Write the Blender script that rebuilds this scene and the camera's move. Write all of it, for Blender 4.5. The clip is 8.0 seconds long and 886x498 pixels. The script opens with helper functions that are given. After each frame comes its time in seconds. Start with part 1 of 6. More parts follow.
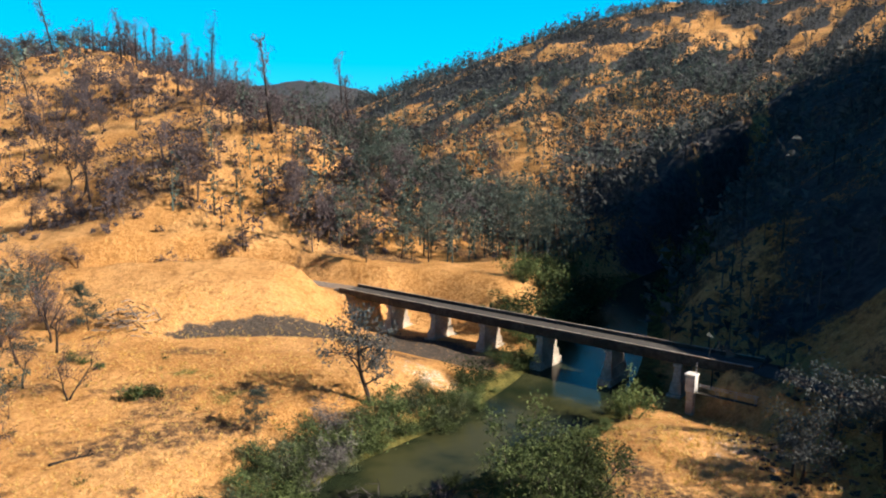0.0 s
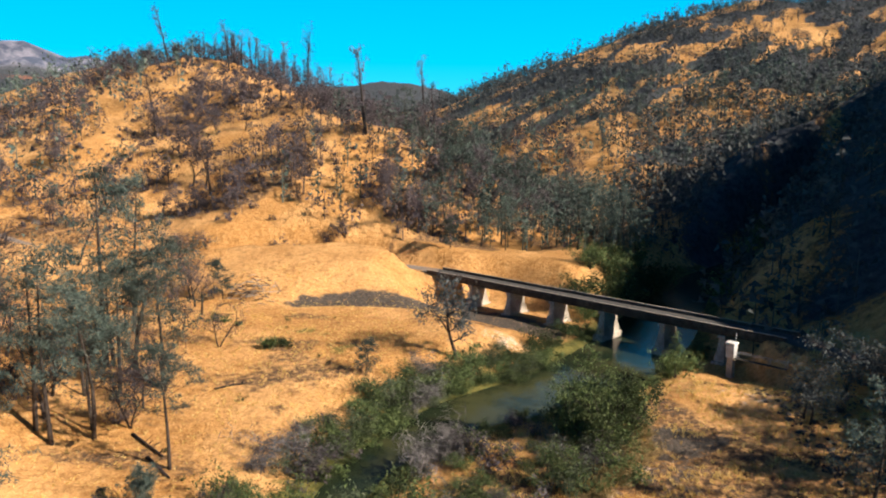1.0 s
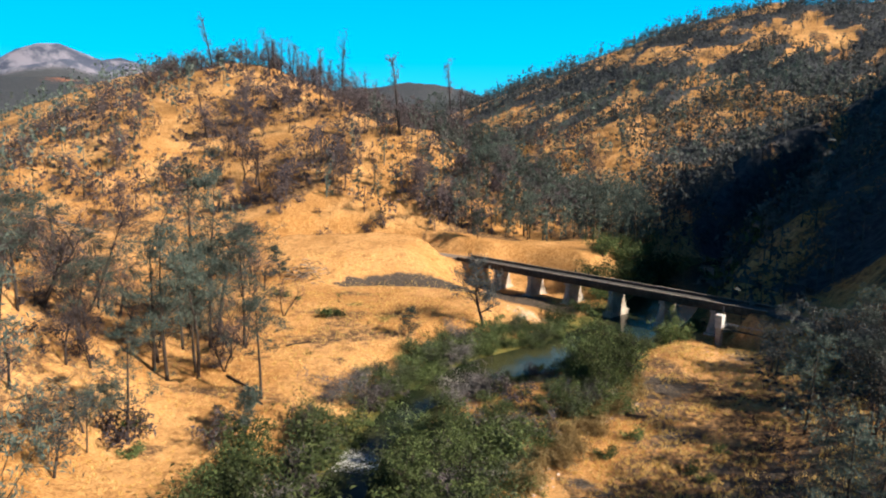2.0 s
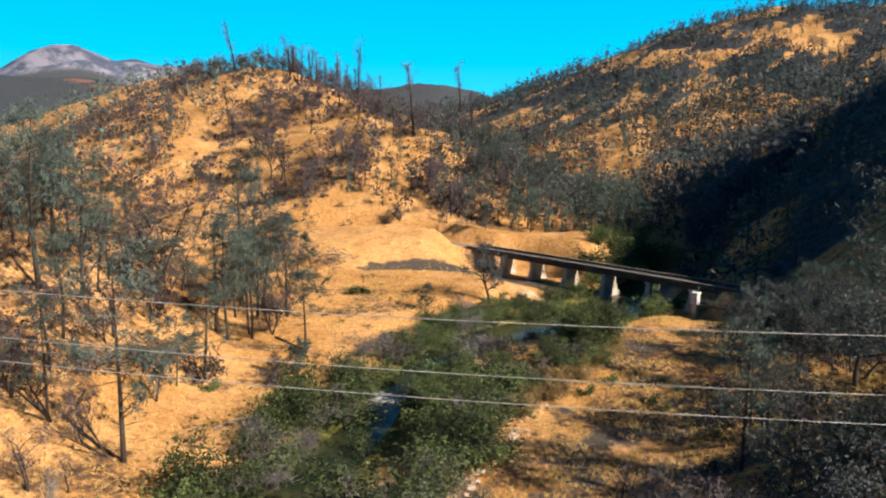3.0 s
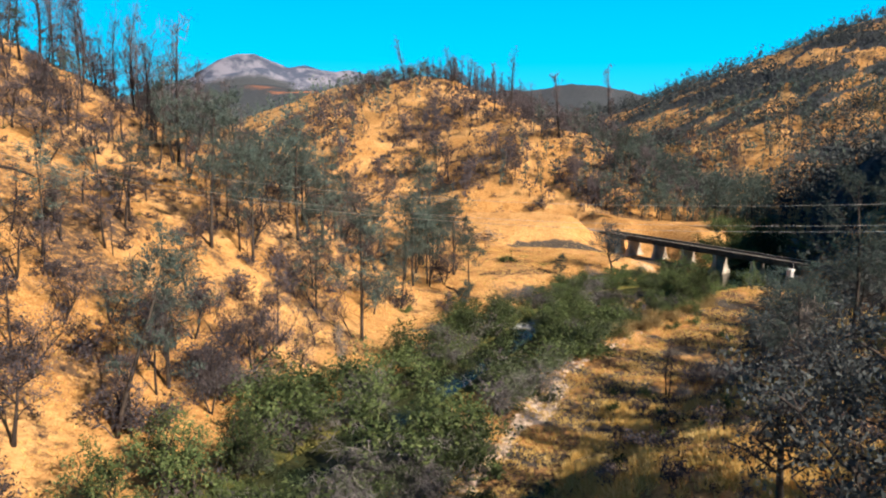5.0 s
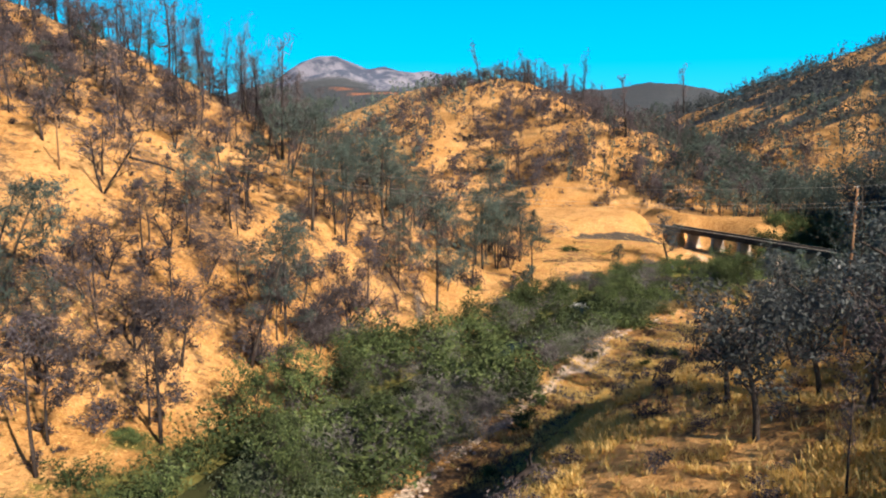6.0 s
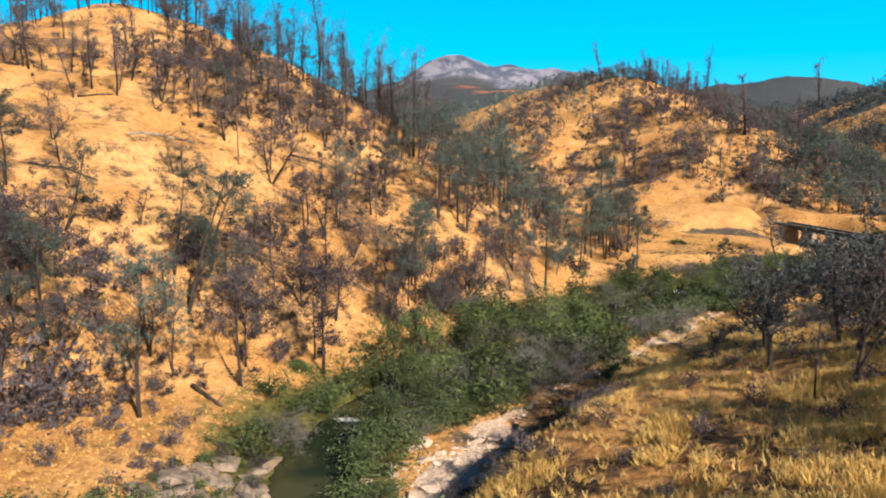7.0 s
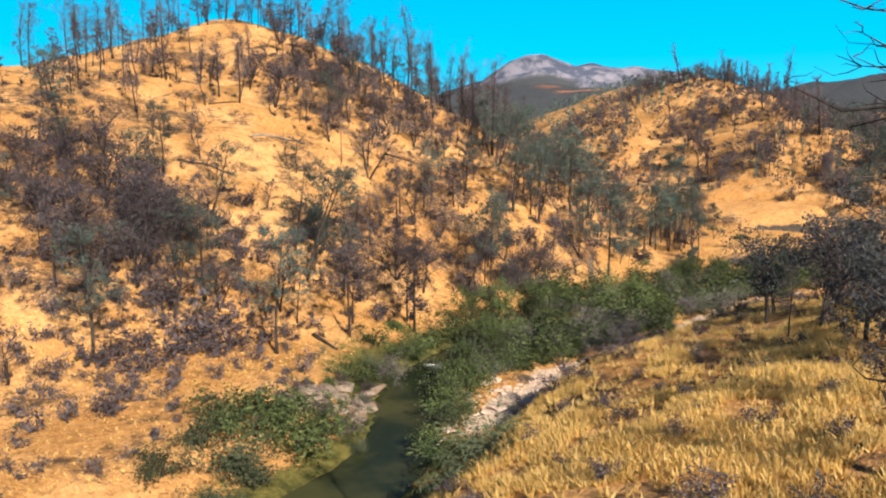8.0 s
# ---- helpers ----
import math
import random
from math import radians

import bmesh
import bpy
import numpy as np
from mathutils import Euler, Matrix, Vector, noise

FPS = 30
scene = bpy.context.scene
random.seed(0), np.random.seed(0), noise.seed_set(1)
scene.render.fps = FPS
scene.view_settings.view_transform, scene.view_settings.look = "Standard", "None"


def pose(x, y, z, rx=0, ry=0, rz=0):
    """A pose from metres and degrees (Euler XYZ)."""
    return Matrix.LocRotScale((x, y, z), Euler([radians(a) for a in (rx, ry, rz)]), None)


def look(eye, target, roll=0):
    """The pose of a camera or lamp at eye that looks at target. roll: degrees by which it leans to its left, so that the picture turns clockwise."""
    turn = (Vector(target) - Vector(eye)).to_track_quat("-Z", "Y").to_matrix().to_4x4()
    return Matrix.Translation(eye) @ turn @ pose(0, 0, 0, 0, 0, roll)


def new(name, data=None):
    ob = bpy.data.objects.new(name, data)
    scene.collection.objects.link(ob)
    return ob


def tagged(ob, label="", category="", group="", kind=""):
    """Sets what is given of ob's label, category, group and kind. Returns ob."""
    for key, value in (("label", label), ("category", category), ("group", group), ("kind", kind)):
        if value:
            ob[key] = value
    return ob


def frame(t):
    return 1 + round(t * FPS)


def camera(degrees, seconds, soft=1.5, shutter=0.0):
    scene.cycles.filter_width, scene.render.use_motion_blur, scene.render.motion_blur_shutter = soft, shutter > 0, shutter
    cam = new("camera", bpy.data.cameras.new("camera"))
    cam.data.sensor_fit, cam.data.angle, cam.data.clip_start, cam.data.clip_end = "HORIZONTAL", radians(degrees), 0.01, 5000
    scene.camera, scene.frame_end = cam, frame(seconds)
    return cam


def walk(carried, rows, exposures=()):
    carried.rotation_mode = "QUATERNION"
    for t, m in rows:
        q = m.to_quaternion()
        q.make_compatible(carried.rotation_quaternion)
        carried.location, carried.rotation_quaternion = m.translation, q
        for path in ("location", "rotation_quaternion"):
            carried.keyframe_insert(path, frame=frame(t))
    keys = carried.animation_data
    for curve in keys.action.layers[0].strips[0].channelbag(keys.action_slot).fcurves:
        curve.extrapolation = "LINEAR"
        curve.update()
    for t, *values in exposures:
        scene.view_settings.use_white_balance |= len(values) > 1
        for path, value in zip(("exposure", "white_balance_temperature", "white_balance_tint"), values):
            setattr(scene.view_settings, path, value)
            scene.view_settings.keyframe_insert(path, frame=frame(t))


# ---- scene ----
cam = camera(62.5, 8.0, soft=2.1)
METRES, EYE, TILT, LEAN, TURN = 170.0, 35.0, 0.0, 4.0, 0.0
ROWS = [
    (0.0, 0.0, 0.0, 0.0, 0.72, -8.42, -4.9),
    (0.5, 0.0004, -0.0584, 0.001, 3.6, -8.71, -4.83),
    (1.0, 0.0028, -0.118, 0.0022, 6.78, -9.01, -4.81),
    (1.5, 0.0061, -0.1788, 0.0035, 8.31, -9.14, -4.78),
    (3.0, 0.0263, -0.362, 0.0065, 9.45, -9.24, -4.77),
    (3.5, 0.0371, -0.4223, 0.0077, 11.33, -9.37, -4.68),
    (4.0, 0.0519, -0.4853, 0.01, 14.42, -9.62, -4.57),
    (4.5, 0.0707, -0.5466, 0.0122, 18.17, -9.94, -4.49),
    (6.0, 0.1516, -0.7193, 0.0201, 27.12, -10.66, -3.99),
    (6.5, 0.1834, -0.7689, 0.023, 31.56, -11.05, -3.73),
    (7.0, 0.2221, -0.8202, 0.0296, 36.7, -11.51, -3.44),
    (7.5, 0.2624, -0.8705, 0.0343, 40.92, -11.79, -3.2),
    (8.0, 0.3071, -0.9204, 0.0391, 42.96, -11.91, -3.07),
]
walk(cam, [(t, pose(0, 0, EYE, TILT, LEAN, TURN) @ pose(METRES * x, METRES * y, METRES * z, 90 + pitch, roll, yaw)) for t, x, y, z, yaw, pitch, roll in ROWS])

SUN_AZ, SUN_EL = math.atan2(0.936, -0.354), radians(33.0)   # clockwise from north (+y)
world = bpy.data.worlds.new("sky")
scene.world = world
world.use_nodes = True
wn = world.node_tree.nodes
wl = world.node_tree.links
sky = wn.new("ShaderNodeTexSky")
sky.sky_type, sky.sun_disc, sky.sun_elevation, sky.sun_rotation = 'NISHITA', False, SUN_EL, SUN_AZ
sky.altitude, sky.air_density, sky.dust_density, sky.ozone_density = 1800, 0.55, 0.1, 2.0
deep = wn.new("ShaderNodeHueSaturation")
deep.inputs["Saturation"].default_value, deep.inputs["Value"].default_value, deep.inputs["Hue"].default_value = 1.2, 1.0, 0.5
wl.new(sky.outputs[0], deep.inputs["Color"])
wl.new(deep.outputs[0], wn["Background"].inputs[0])
wn["Background"].inputs[1].default_value = 0.051
sun = new("sun", bpy.data.lights.new("sun", 'SUN'))
sun.data.energy, sun.data.angle, sun.data.color = 5.0, radians(0.53), (1.0, 0.865, 0.70)
sun.matrix_world = look(Vector((math.sin(SUN_AZ) * math.cos(SUN_EL), math.cos(SUN_AZ) * math.cos(SUN_EL), math.sin(SUN_EL))) * 300, (0, 0, 0))
scene.view_settings.exposure = 1.05


# ---- materials ----
def nodes_of(name):
    m = bpy.data.materials.new(name)
    m.use_nodes = True
    return m, m.node_tree.nodes, m.node_tree.links, m.node_tree.nodes["Principled BSDF"]


def ramp(n, stops):
    r = n.new("ShaderNodeValToRGB")
    while len(r.color_ramp.elements) < len(stops):
        r.color_ramp.elements.new(0.5)
    for e, (at, c) in zip(r.color_ramp.elements, stops):
        e.position, e.color = at, (*c, 1) if len(c) == 3 else c
    return r


def noise_tex(n, l, vector, scale, detail=4, rough=0.6):
    t = n.new("ShaderNodeTexNoise")
    t.inputs["Scale"].default_value, t.inputs["Detail"].default_value, t.inputs["Roughness"].default_value = scale, detail, rough
    l.new(vector, t.inputs["Vector"])
    return t


def mix(n, l, fac, a, b, kind='MIX'):
    m = n.new("ShaderNodeMix")
    m.data_type, m.blend_type = 'RGBA', kind
    for socket, v in ((m.inputs[0], fac), (m.inputs[6], a), (m.inputs[7], b)):
        if isinstance(v, (int, float)):
            socket.default_value = v
        elif isinstance(v, tuple):
            socket.default_value = (*v, 1)
        else:
            l.new(v, socket)
    return m.outputs[2]


def math_node(n, l, op, a, b=0.0, clamp=False):
    m = n.new("ShaderNodeMath")
    m.operation, m.use_clamp = op, clamp
    for socket, v in zip(m.inputs, (a, b)):
        if isinstance(v, (int, float)):
            socket.default_value = v
        else:
            l.new(v, socket)
    return m.outputs[0]


def bump(n, l, bsdf, heights, strength, distance):
    b = n.new("ShaderNodeBump")
    b.inputs["Strength"].default_value, b.inputs["Distance"].default_value = strength, distance
    l.new(heights, b.inputs["Height"])
    l.new(b.outputs[0], bsdf.inputs["Normal"])


def speckled(name, dark, light, scale, rough=0.85, relief=0.02, blotch=None, per_piece=0.0):
    """A rough natural surface: fine grain between two colours, larger blotches, small relief."""
    m, n, l, b = nodes_of(name)
    co = n.new("ShaderNodeTexCoord").outputs["Object"]
    fine = noise_tex(n, l, co, scale, 6, 0.65)
    col = mix(n, l, ramp_out(n, l, fine.outputs[0], 0.32, 0.68), dark, light)
    wide = noise_tex(n, l, co, scale * 0.13, 3)
    col = mix(n, l, ramp_out(n, l, wide.outputs[0], 0.4, 0.7), col, blotch or tuple(0.6 * v for v in dark))
    if per_piece:
        rnd = n.new("ShaderNodeObjectInfo").outputs["Random"]
        isl = n.new("ShaderNodeNewGeometry").outputs["Random Per Island"]
        k = math_node(n, l, 'ADD', math_node(n, l, 'MULTIPLY', rnd, 0.5), math_node(n, l, 'MULTIPLY', isl, 0.5))
        k = math_node(n, l, 'ADD', math_node(n, l, 'MULTIPLY', k, 2 * per_piece), 1 - per_piece)
        vm = n.new("ShaderNodeVectorMath")
        vm.operation = 'SCALE'
        l.new(col, vm.inputs[0])
        l.new(k, vm.inputs["Scale"])
        col = vm.outputs[0]
    l.new(col, b.inputs["Base Color"])
    b.inputs["Roughness"].default_value = rough
    b.inputs["Specular IOR Level"].default_value = 0.25
    bump(n, l, b, fine.outputs[0], 0.7, relief)
    return m


def ramp_out(n, l, v, lo, hi):
    m = n.new("ShaderNodeMapRange")
    m.interpolation_type = 'SMOOTHSTEP'
    m.inputs["From Min"].default_value, m.inputs["From Max"].default_value = lo, hi
    l.new(v, m.inputs["Value"])
    return m.outputs[0]


def leafy(name, colours, passing=0.25, tree_spread=0.42):
    """Leaves: colour varies from leaf to leaf and from plant to plant, some light passes through."""
    m, n, l, b = nodes_of(name)
    isl = n.new("ShaderNodeNewGeometry").outputs["Random Per Island"]
    rnd = n.new("ShaderNodeObjectInfo").outputs["Random"]
    r = ramp(n, [(i / (len(colours) - 1), c) for i, c in enumerate(colours)])
    l.new(isl, r.inputs[0])
    k = math_node(n, l, 'ADD', math_node(n, l, 'MULTIPLY', rnd, 2 * tree_spread), 1 - tree_spread)
    vm = n.new("ShaderNodeVectorMath")
    vm.operation = 'SCALE'
    l.new(r.outputs[0], vm.inputs[0])
    l.new(k, vm.inputs["Scale"])
    l.new(vm.outputs[0], b.inputs["Base Color"])
    b.inputs["Roughness"].default_value = 0.65
    b.inputs["Specular IOR Level"].default_value = 0.2
    tr = n.new("ShaderNodeBsdfTranslucent")
    l.new(vm.outputs[0], tr.inputs["Color"])
    ms = n.new("ShaderNodeMixShader")
    ms.inputs[0].default_value = passing
    l.new(b.outputs[0], ms.inputs[1])
    l.new(tr.outputs[0], ms.inputs[2])
    l.new(ms.outputs[0], n["Material Output"].inputs["Surface"])
    return m


def ground_material():
    """Dry grass with bare soil, gravel, green bank grass, burnt litter and far rock, laid out by the cover layers; the
    dark layers also carry painted shade.
    """
    m, n, l, b = nodes_of("dry_grassland")
    co = n.new("ShaderNodeTexCoord").outputs["Object"]
    at = n.new("ShaderNodeAttribute")
    at.attribute_name = "cover"
    sep = n.new("ShaderNodeSeparateColor")
    l.new(at.outputs["Color"], sep.inputs[0])
    at2 = n.new("ShaderNodeAttribute")
    at2.attribute_name = "distance_cover"
    sep2 = n.new("ShaderNodeSeparateColor")
    l.new(at2.outputs["Color"], sep2.inputs[0])
    wide = noise_tex(n, l, co, 0.05, 5, 0.6).outputs[0]
    mid = noise_tex(n, l, co, 0.45, 5, 0.65).outputs[0]
    fine = noise_tex(n, l, co, 3.5, 5, 0.7).outputs[0]
    grass = mix(n, l, ramp_out(n, l, fine, 0.3, 0.7), (0.33, 0.155, 0.044), (0.66, 0.355, 0.13))
    grass = mix(n, l, ramp_out(n, l, wide, 0.42, 0.62), grass, mix(n, l, fine, (0.55, 0.275, 0.09), (0.78, 0.47, 0.21)))
    grass = mix(n, l, math_node(n, l, 'MULTIPLY', ramp_out(n, l, mid, 0.50, 0.70), 0.62), grass, (0.27, 0.13, 0.042))
    tuss = noise_tex(n, l, co, 1.1, 4, 0.75).outputs[0]
    grass = mix(n, l, math_node(n, l, 'MULTIPLY', ramp_out(n, l, tuss, 0.54, 0.7), 0.42), grass, (0.87, 0.58, 0.28))
    grass = mix(n, l, math_node(n, l, 'MULTIPLY', ramp_out(n, l, tuss, 0.48, 0.33), 0.6), grass, (0.24, 0.115, 0.04))
    gravel = mix(n, l, ramp_out(n, l, fine, 0.35, 0.65), (0.42, 0.31, 0.23), (0.80, 0.64, 0.51))
    green = mix(n, l, ramp_out(n, l, mid, 0.35, 0.65), (0.05, 0.056, 0.018), (0.17, 0.15, 0.045))
    litter_and_shade = mix(n, l, ramp_out(n, l, fine, 0.3, 0.7), (0.042, 0.032, 0.028), (0.17, 0.105, 0.062))
    litter_and_shade = mix(n, l, math_node(n, l, 'MULTIPLY', ramp_out(n, l, tuss, 0.45, 0.62), 0.7), litter_and_shade, grass)
    # far brush and granite are tinted blue to stand for distance haze
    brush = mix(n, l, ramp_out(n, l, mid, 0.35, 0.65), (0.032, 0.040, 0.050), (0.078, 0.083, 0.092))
    hazy_granite = mix(n, l, ramp_out(n, l, noise_tex(n, l, co, 0.012, 8, 0.7).outputs[0], 0.4, 0.6), (0.07, 0.085, 0.13), (0.24, 0.235, 0.29))
    # silt colour, which also paints tree and bridge shade on the ground
    silt_and_shade = mix(n, l, ramp_out(n, l, fine, 0.3, 0.7), (0.042, 0.037, 0.035), (0.135, 0.112, 0.094))
    silt_and_shade = mix(n, l, math_node(n, l, 'MULTIPLY', ramp_out(n, l, tuss, 0.56, 0.68), 0.5), silt_and_shade, grass)
    redsoil = mix(n, l, mid, (0.42, 0.13, 0.06), (0.55, 0.24, 0.12))
    col = grass
    for mask, what in ((sep.outputs[2], litter_and_shade), (at.outputs["Alpha"], silt_and_shade), (sep.outputs[1], green), (sep.outputs[0], gravel), (sep2.outputs[0], brush), (sep2.outputs[1], hazy_granite), (sep2.outputs[2], redsoil)):
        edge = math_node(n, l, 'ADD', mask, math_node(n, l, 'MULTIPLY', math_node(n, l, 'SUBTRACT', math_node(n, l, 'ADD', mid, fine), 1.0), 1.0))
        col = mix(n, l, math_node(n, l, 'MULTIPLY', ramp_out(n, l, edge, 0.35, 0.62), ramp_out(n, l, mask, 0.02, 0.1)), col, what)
    l.new(col, b.inputs["Base Color"])
    b.inputs["Roughness"].default_value = 0.95
    b.inputs["Specular IOR Level"].default_value = 0.1
    both = math_node(n, l, 'ADD', math_node(n, l, 'MULTIPLY', mid, 1.2), math_node(n, l, 'MULTIPLY', fine, 0.35))
    bump(n, l, b, math_node(n, l, 'ADD', both, math_node(n, l, 'MULTIPLY', tuss, 0.8)), 1.0, 0.6)
    return m


def water_material():
    m, n, l, b = nodes_of("creek_water")
    co = n.new("ShaderNodeTexCoord").outputs["Object"]
    at = n.new("ShaderNodeAttribute")
    at.attribute_name = "foam"
    rip = noise_tex(n, l, co, 1.6, 3, 0.6).outputs[0]
    fine = noise_tex(n, l, co, 5.0, 4, 0.7).outputs[0]
    deep = mix(n, l, ramp_out(n, l, noise_tex(n, l, co, 0.09, 3).outputs[0], 0.4, 0.65), (0.014, 0.022, 0.012), (0.05, 0.053, 0.024))
    edge = math_node(n, l, 'ADD', at.outputs["Fac"], math_node(n, l, 'MULTIPLY', math_node(n, l, 'SUBTRACT', fine, 0.5), 1.6))
    foam = math_node(n, l, 'MULTIPLY', ramp_out(n, l, edge, 0.5, 0.72), ramp_out(n, l, at.outputs["Fac"], 0.05, 0.2))
    l.new(mix(n, l, foam, deep, (0.75, 0.78, 0.8)), b.inputs["Base Color"])
    l.new(math_node(n, l, 'ADD', math_node(n, l, 'MULTIPLY', foam, 0.6), 0.12), b.inputs["Roughness"])
    b.inputs["IOR"].default_value = 1.33
    b.inputs["Specular IOR Level"].default_value = 0.22
    bump(n, l, b, math_node(n, l, 'ADD', rip, math_node(n, l, 'MULTIPLY', fine, 0.4)), 0.25, 0.06)
    return m


GROUND = ground_material()
WATER = water_material()
CONCRETE = speckled("weathered_concrete", (0.30, 0.26, 0.22), (0.54, 0.48, 0.41), 2.2, 0.9, 0.02, (0.24, 0.205, 0.175))
# dark concrete: stains plus the shade of the bridge's near side, in colour
STAINED_SHADED = speckled("stained_shaded_concrete", (0.035, 0.031, 0.028), (0.085, 0.075, 0.066), 1.6, 0.9, 0.02, (0.03, 0.026, 0.023))
ASPHALT = speckled("dark_asphalt", (0.05, 0.048, 0.047), (0.10, 0.095, 0.09), 3.0, 0.9, 0.01, (0.065, 0.06, 0.055))
DIRT_ROAD = speckled("pale_dirt_track", (0.17, 0.140, 0.122), (0.27, 0.225, 0.195), 1.6, 0.95, 0.03, (0.22, 0.165, 0.125))
BARK = speckled("grey_brown_bark", (0.028, 0.022, 0.020), (0.085, 0.066, 0.056), 5.0, 0.9, 0.03, None, 0.25)
CHAR = speckled("charred_bark", (0.016, 0.013, 0.013), (0.06, 0.045, 0.04), 5.0, 0.9, 0.03, None, 0.3)
SILVER = speckled("bleached_dead_wood", (0.16, 0.13, 0.11), (0.38, 0.33, 0.29), 6.0, 0.85, 0.02, None, 0.25)
ROCK = speckled("pale_river_rock", (0.36, 0.265, 0.215), (0.66, 0.52, 0.43), 2.0, 0.9, 0.04, (0.42, 0.30, 0.235), 0.25)
OUTCROP = speckled("lichened_outcrop_rock", (0.09, 0.075, 0.066), (0.27, 0.215, 0.17), 2.0, 0.9, 0.05, (0.19, 0.13, 0.09), 0.25)
DARK_ROCK = speckled("dark_riprap_rock", (0.035, 0.033, 0.033), (0.14, 0.125, 0.115), 2.0, 0.9, 0.04, None, 0.5)
POLE_WOOD = speckled("weathered_pole_wood", (0.14, 0.075, 0.04), (0.30, 0.17, 0.09), 6.0, 0.85, 0.01)
GALVANISED = speckled("galvanised_steel", (0.40, 0.40, 0.41), (0.62, 0.62, 0.63), 8.0, 0.45, 0.002)
WHITE_PAINT = speckled("white_painted_steel", (0.68, 0.68, 0.68), (0.82, 0.82, 0.8), 4.0, 0.5, 0.002, (0.72, 0.71, 0.68))
WIRE = speckled("aluminium_wire", (0.34, 0.32, 0.31), (0.5, 0.48, 0.46), 8.0, 0.4, 0.001)
PINE_LEAF = leafy("grey_pine_needles", [(0.042, 0.064, 0.058), (0.078, 0.110, 0.098), (0.128, 0.160, 0.138)], 0.3)
BROWN_LEAF = leafy("scorched_leaves", [(0.043, 0.037, 0.044), (0.080, 0.068, 0.078), (0.135, 0.112, 0.118)], 0.25)
TWIGS = leafy("burnt_twigs", [(0.040, 0.034, 0.040), (0.082, 0.068, 0.076), (0.14, 0.112, 0.112)], 0.05)
GREY_TWIG = leafy("grey_bare_twigs", [(0.07, 0.066, 0.07), (0.12, 0.11, 0.115), (0.19, 0.175, 0.17)], 0.1)
# bluish grey: some distance haze is mixed into the leaf colour
OAK_LEAF = leafy("dusty_oak_leaves", [(0.033, 0.041, 0.045), (0.064, 0.075, 0.080), (0.104, 0.113, 0.112)], 0.25)
WILLOW_LEAF = leafy("willow_leaves", [(0.036, 0.055, 0.022), (0.074, 0.104, 0.040), (0.135, 0.168, 0.062)], 0.3, 0.55)
SAGE_LEAF = leafy("grey_willow_leaves", [(0.05, 0.068, 0.04), (0.09, 0.115, 0.065), (0.15, 0.172, 0.105)], 0.35, 0.5)
REED_LEAF = leafy("dry_reed_blades", [(0.16, 0.11, 0.05), (0.27, 0.19, 0.085), (0.36, 0.27, 0.13)], 0.3, 0.2)
GRASS_BLADE = leafy("dry_grass_blades", [(0.60, 0.40, 0.11), (0.80, 0.56, 0.20), (0.90, 0.70, 0.33)], 0.5, 0.1)


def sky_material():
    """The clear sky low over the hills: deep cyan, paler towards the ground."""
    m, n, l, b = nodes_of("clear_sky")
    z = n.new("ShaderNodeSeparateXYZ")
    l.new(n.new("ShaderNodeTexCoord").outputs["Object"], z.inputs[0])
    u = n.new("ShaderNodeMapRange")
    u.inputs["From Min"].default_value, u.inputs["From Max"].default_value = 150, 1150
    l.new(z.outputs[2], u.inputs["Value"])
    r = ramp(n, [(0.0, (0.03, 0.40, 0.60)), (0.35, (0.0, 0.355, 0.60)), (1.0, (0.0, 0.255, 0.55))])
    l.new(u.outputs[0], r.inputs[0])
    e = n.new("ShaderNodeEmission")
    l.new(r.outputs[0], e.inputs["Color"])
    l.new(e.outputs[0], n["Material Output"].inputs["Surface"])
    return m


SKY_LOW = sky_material()


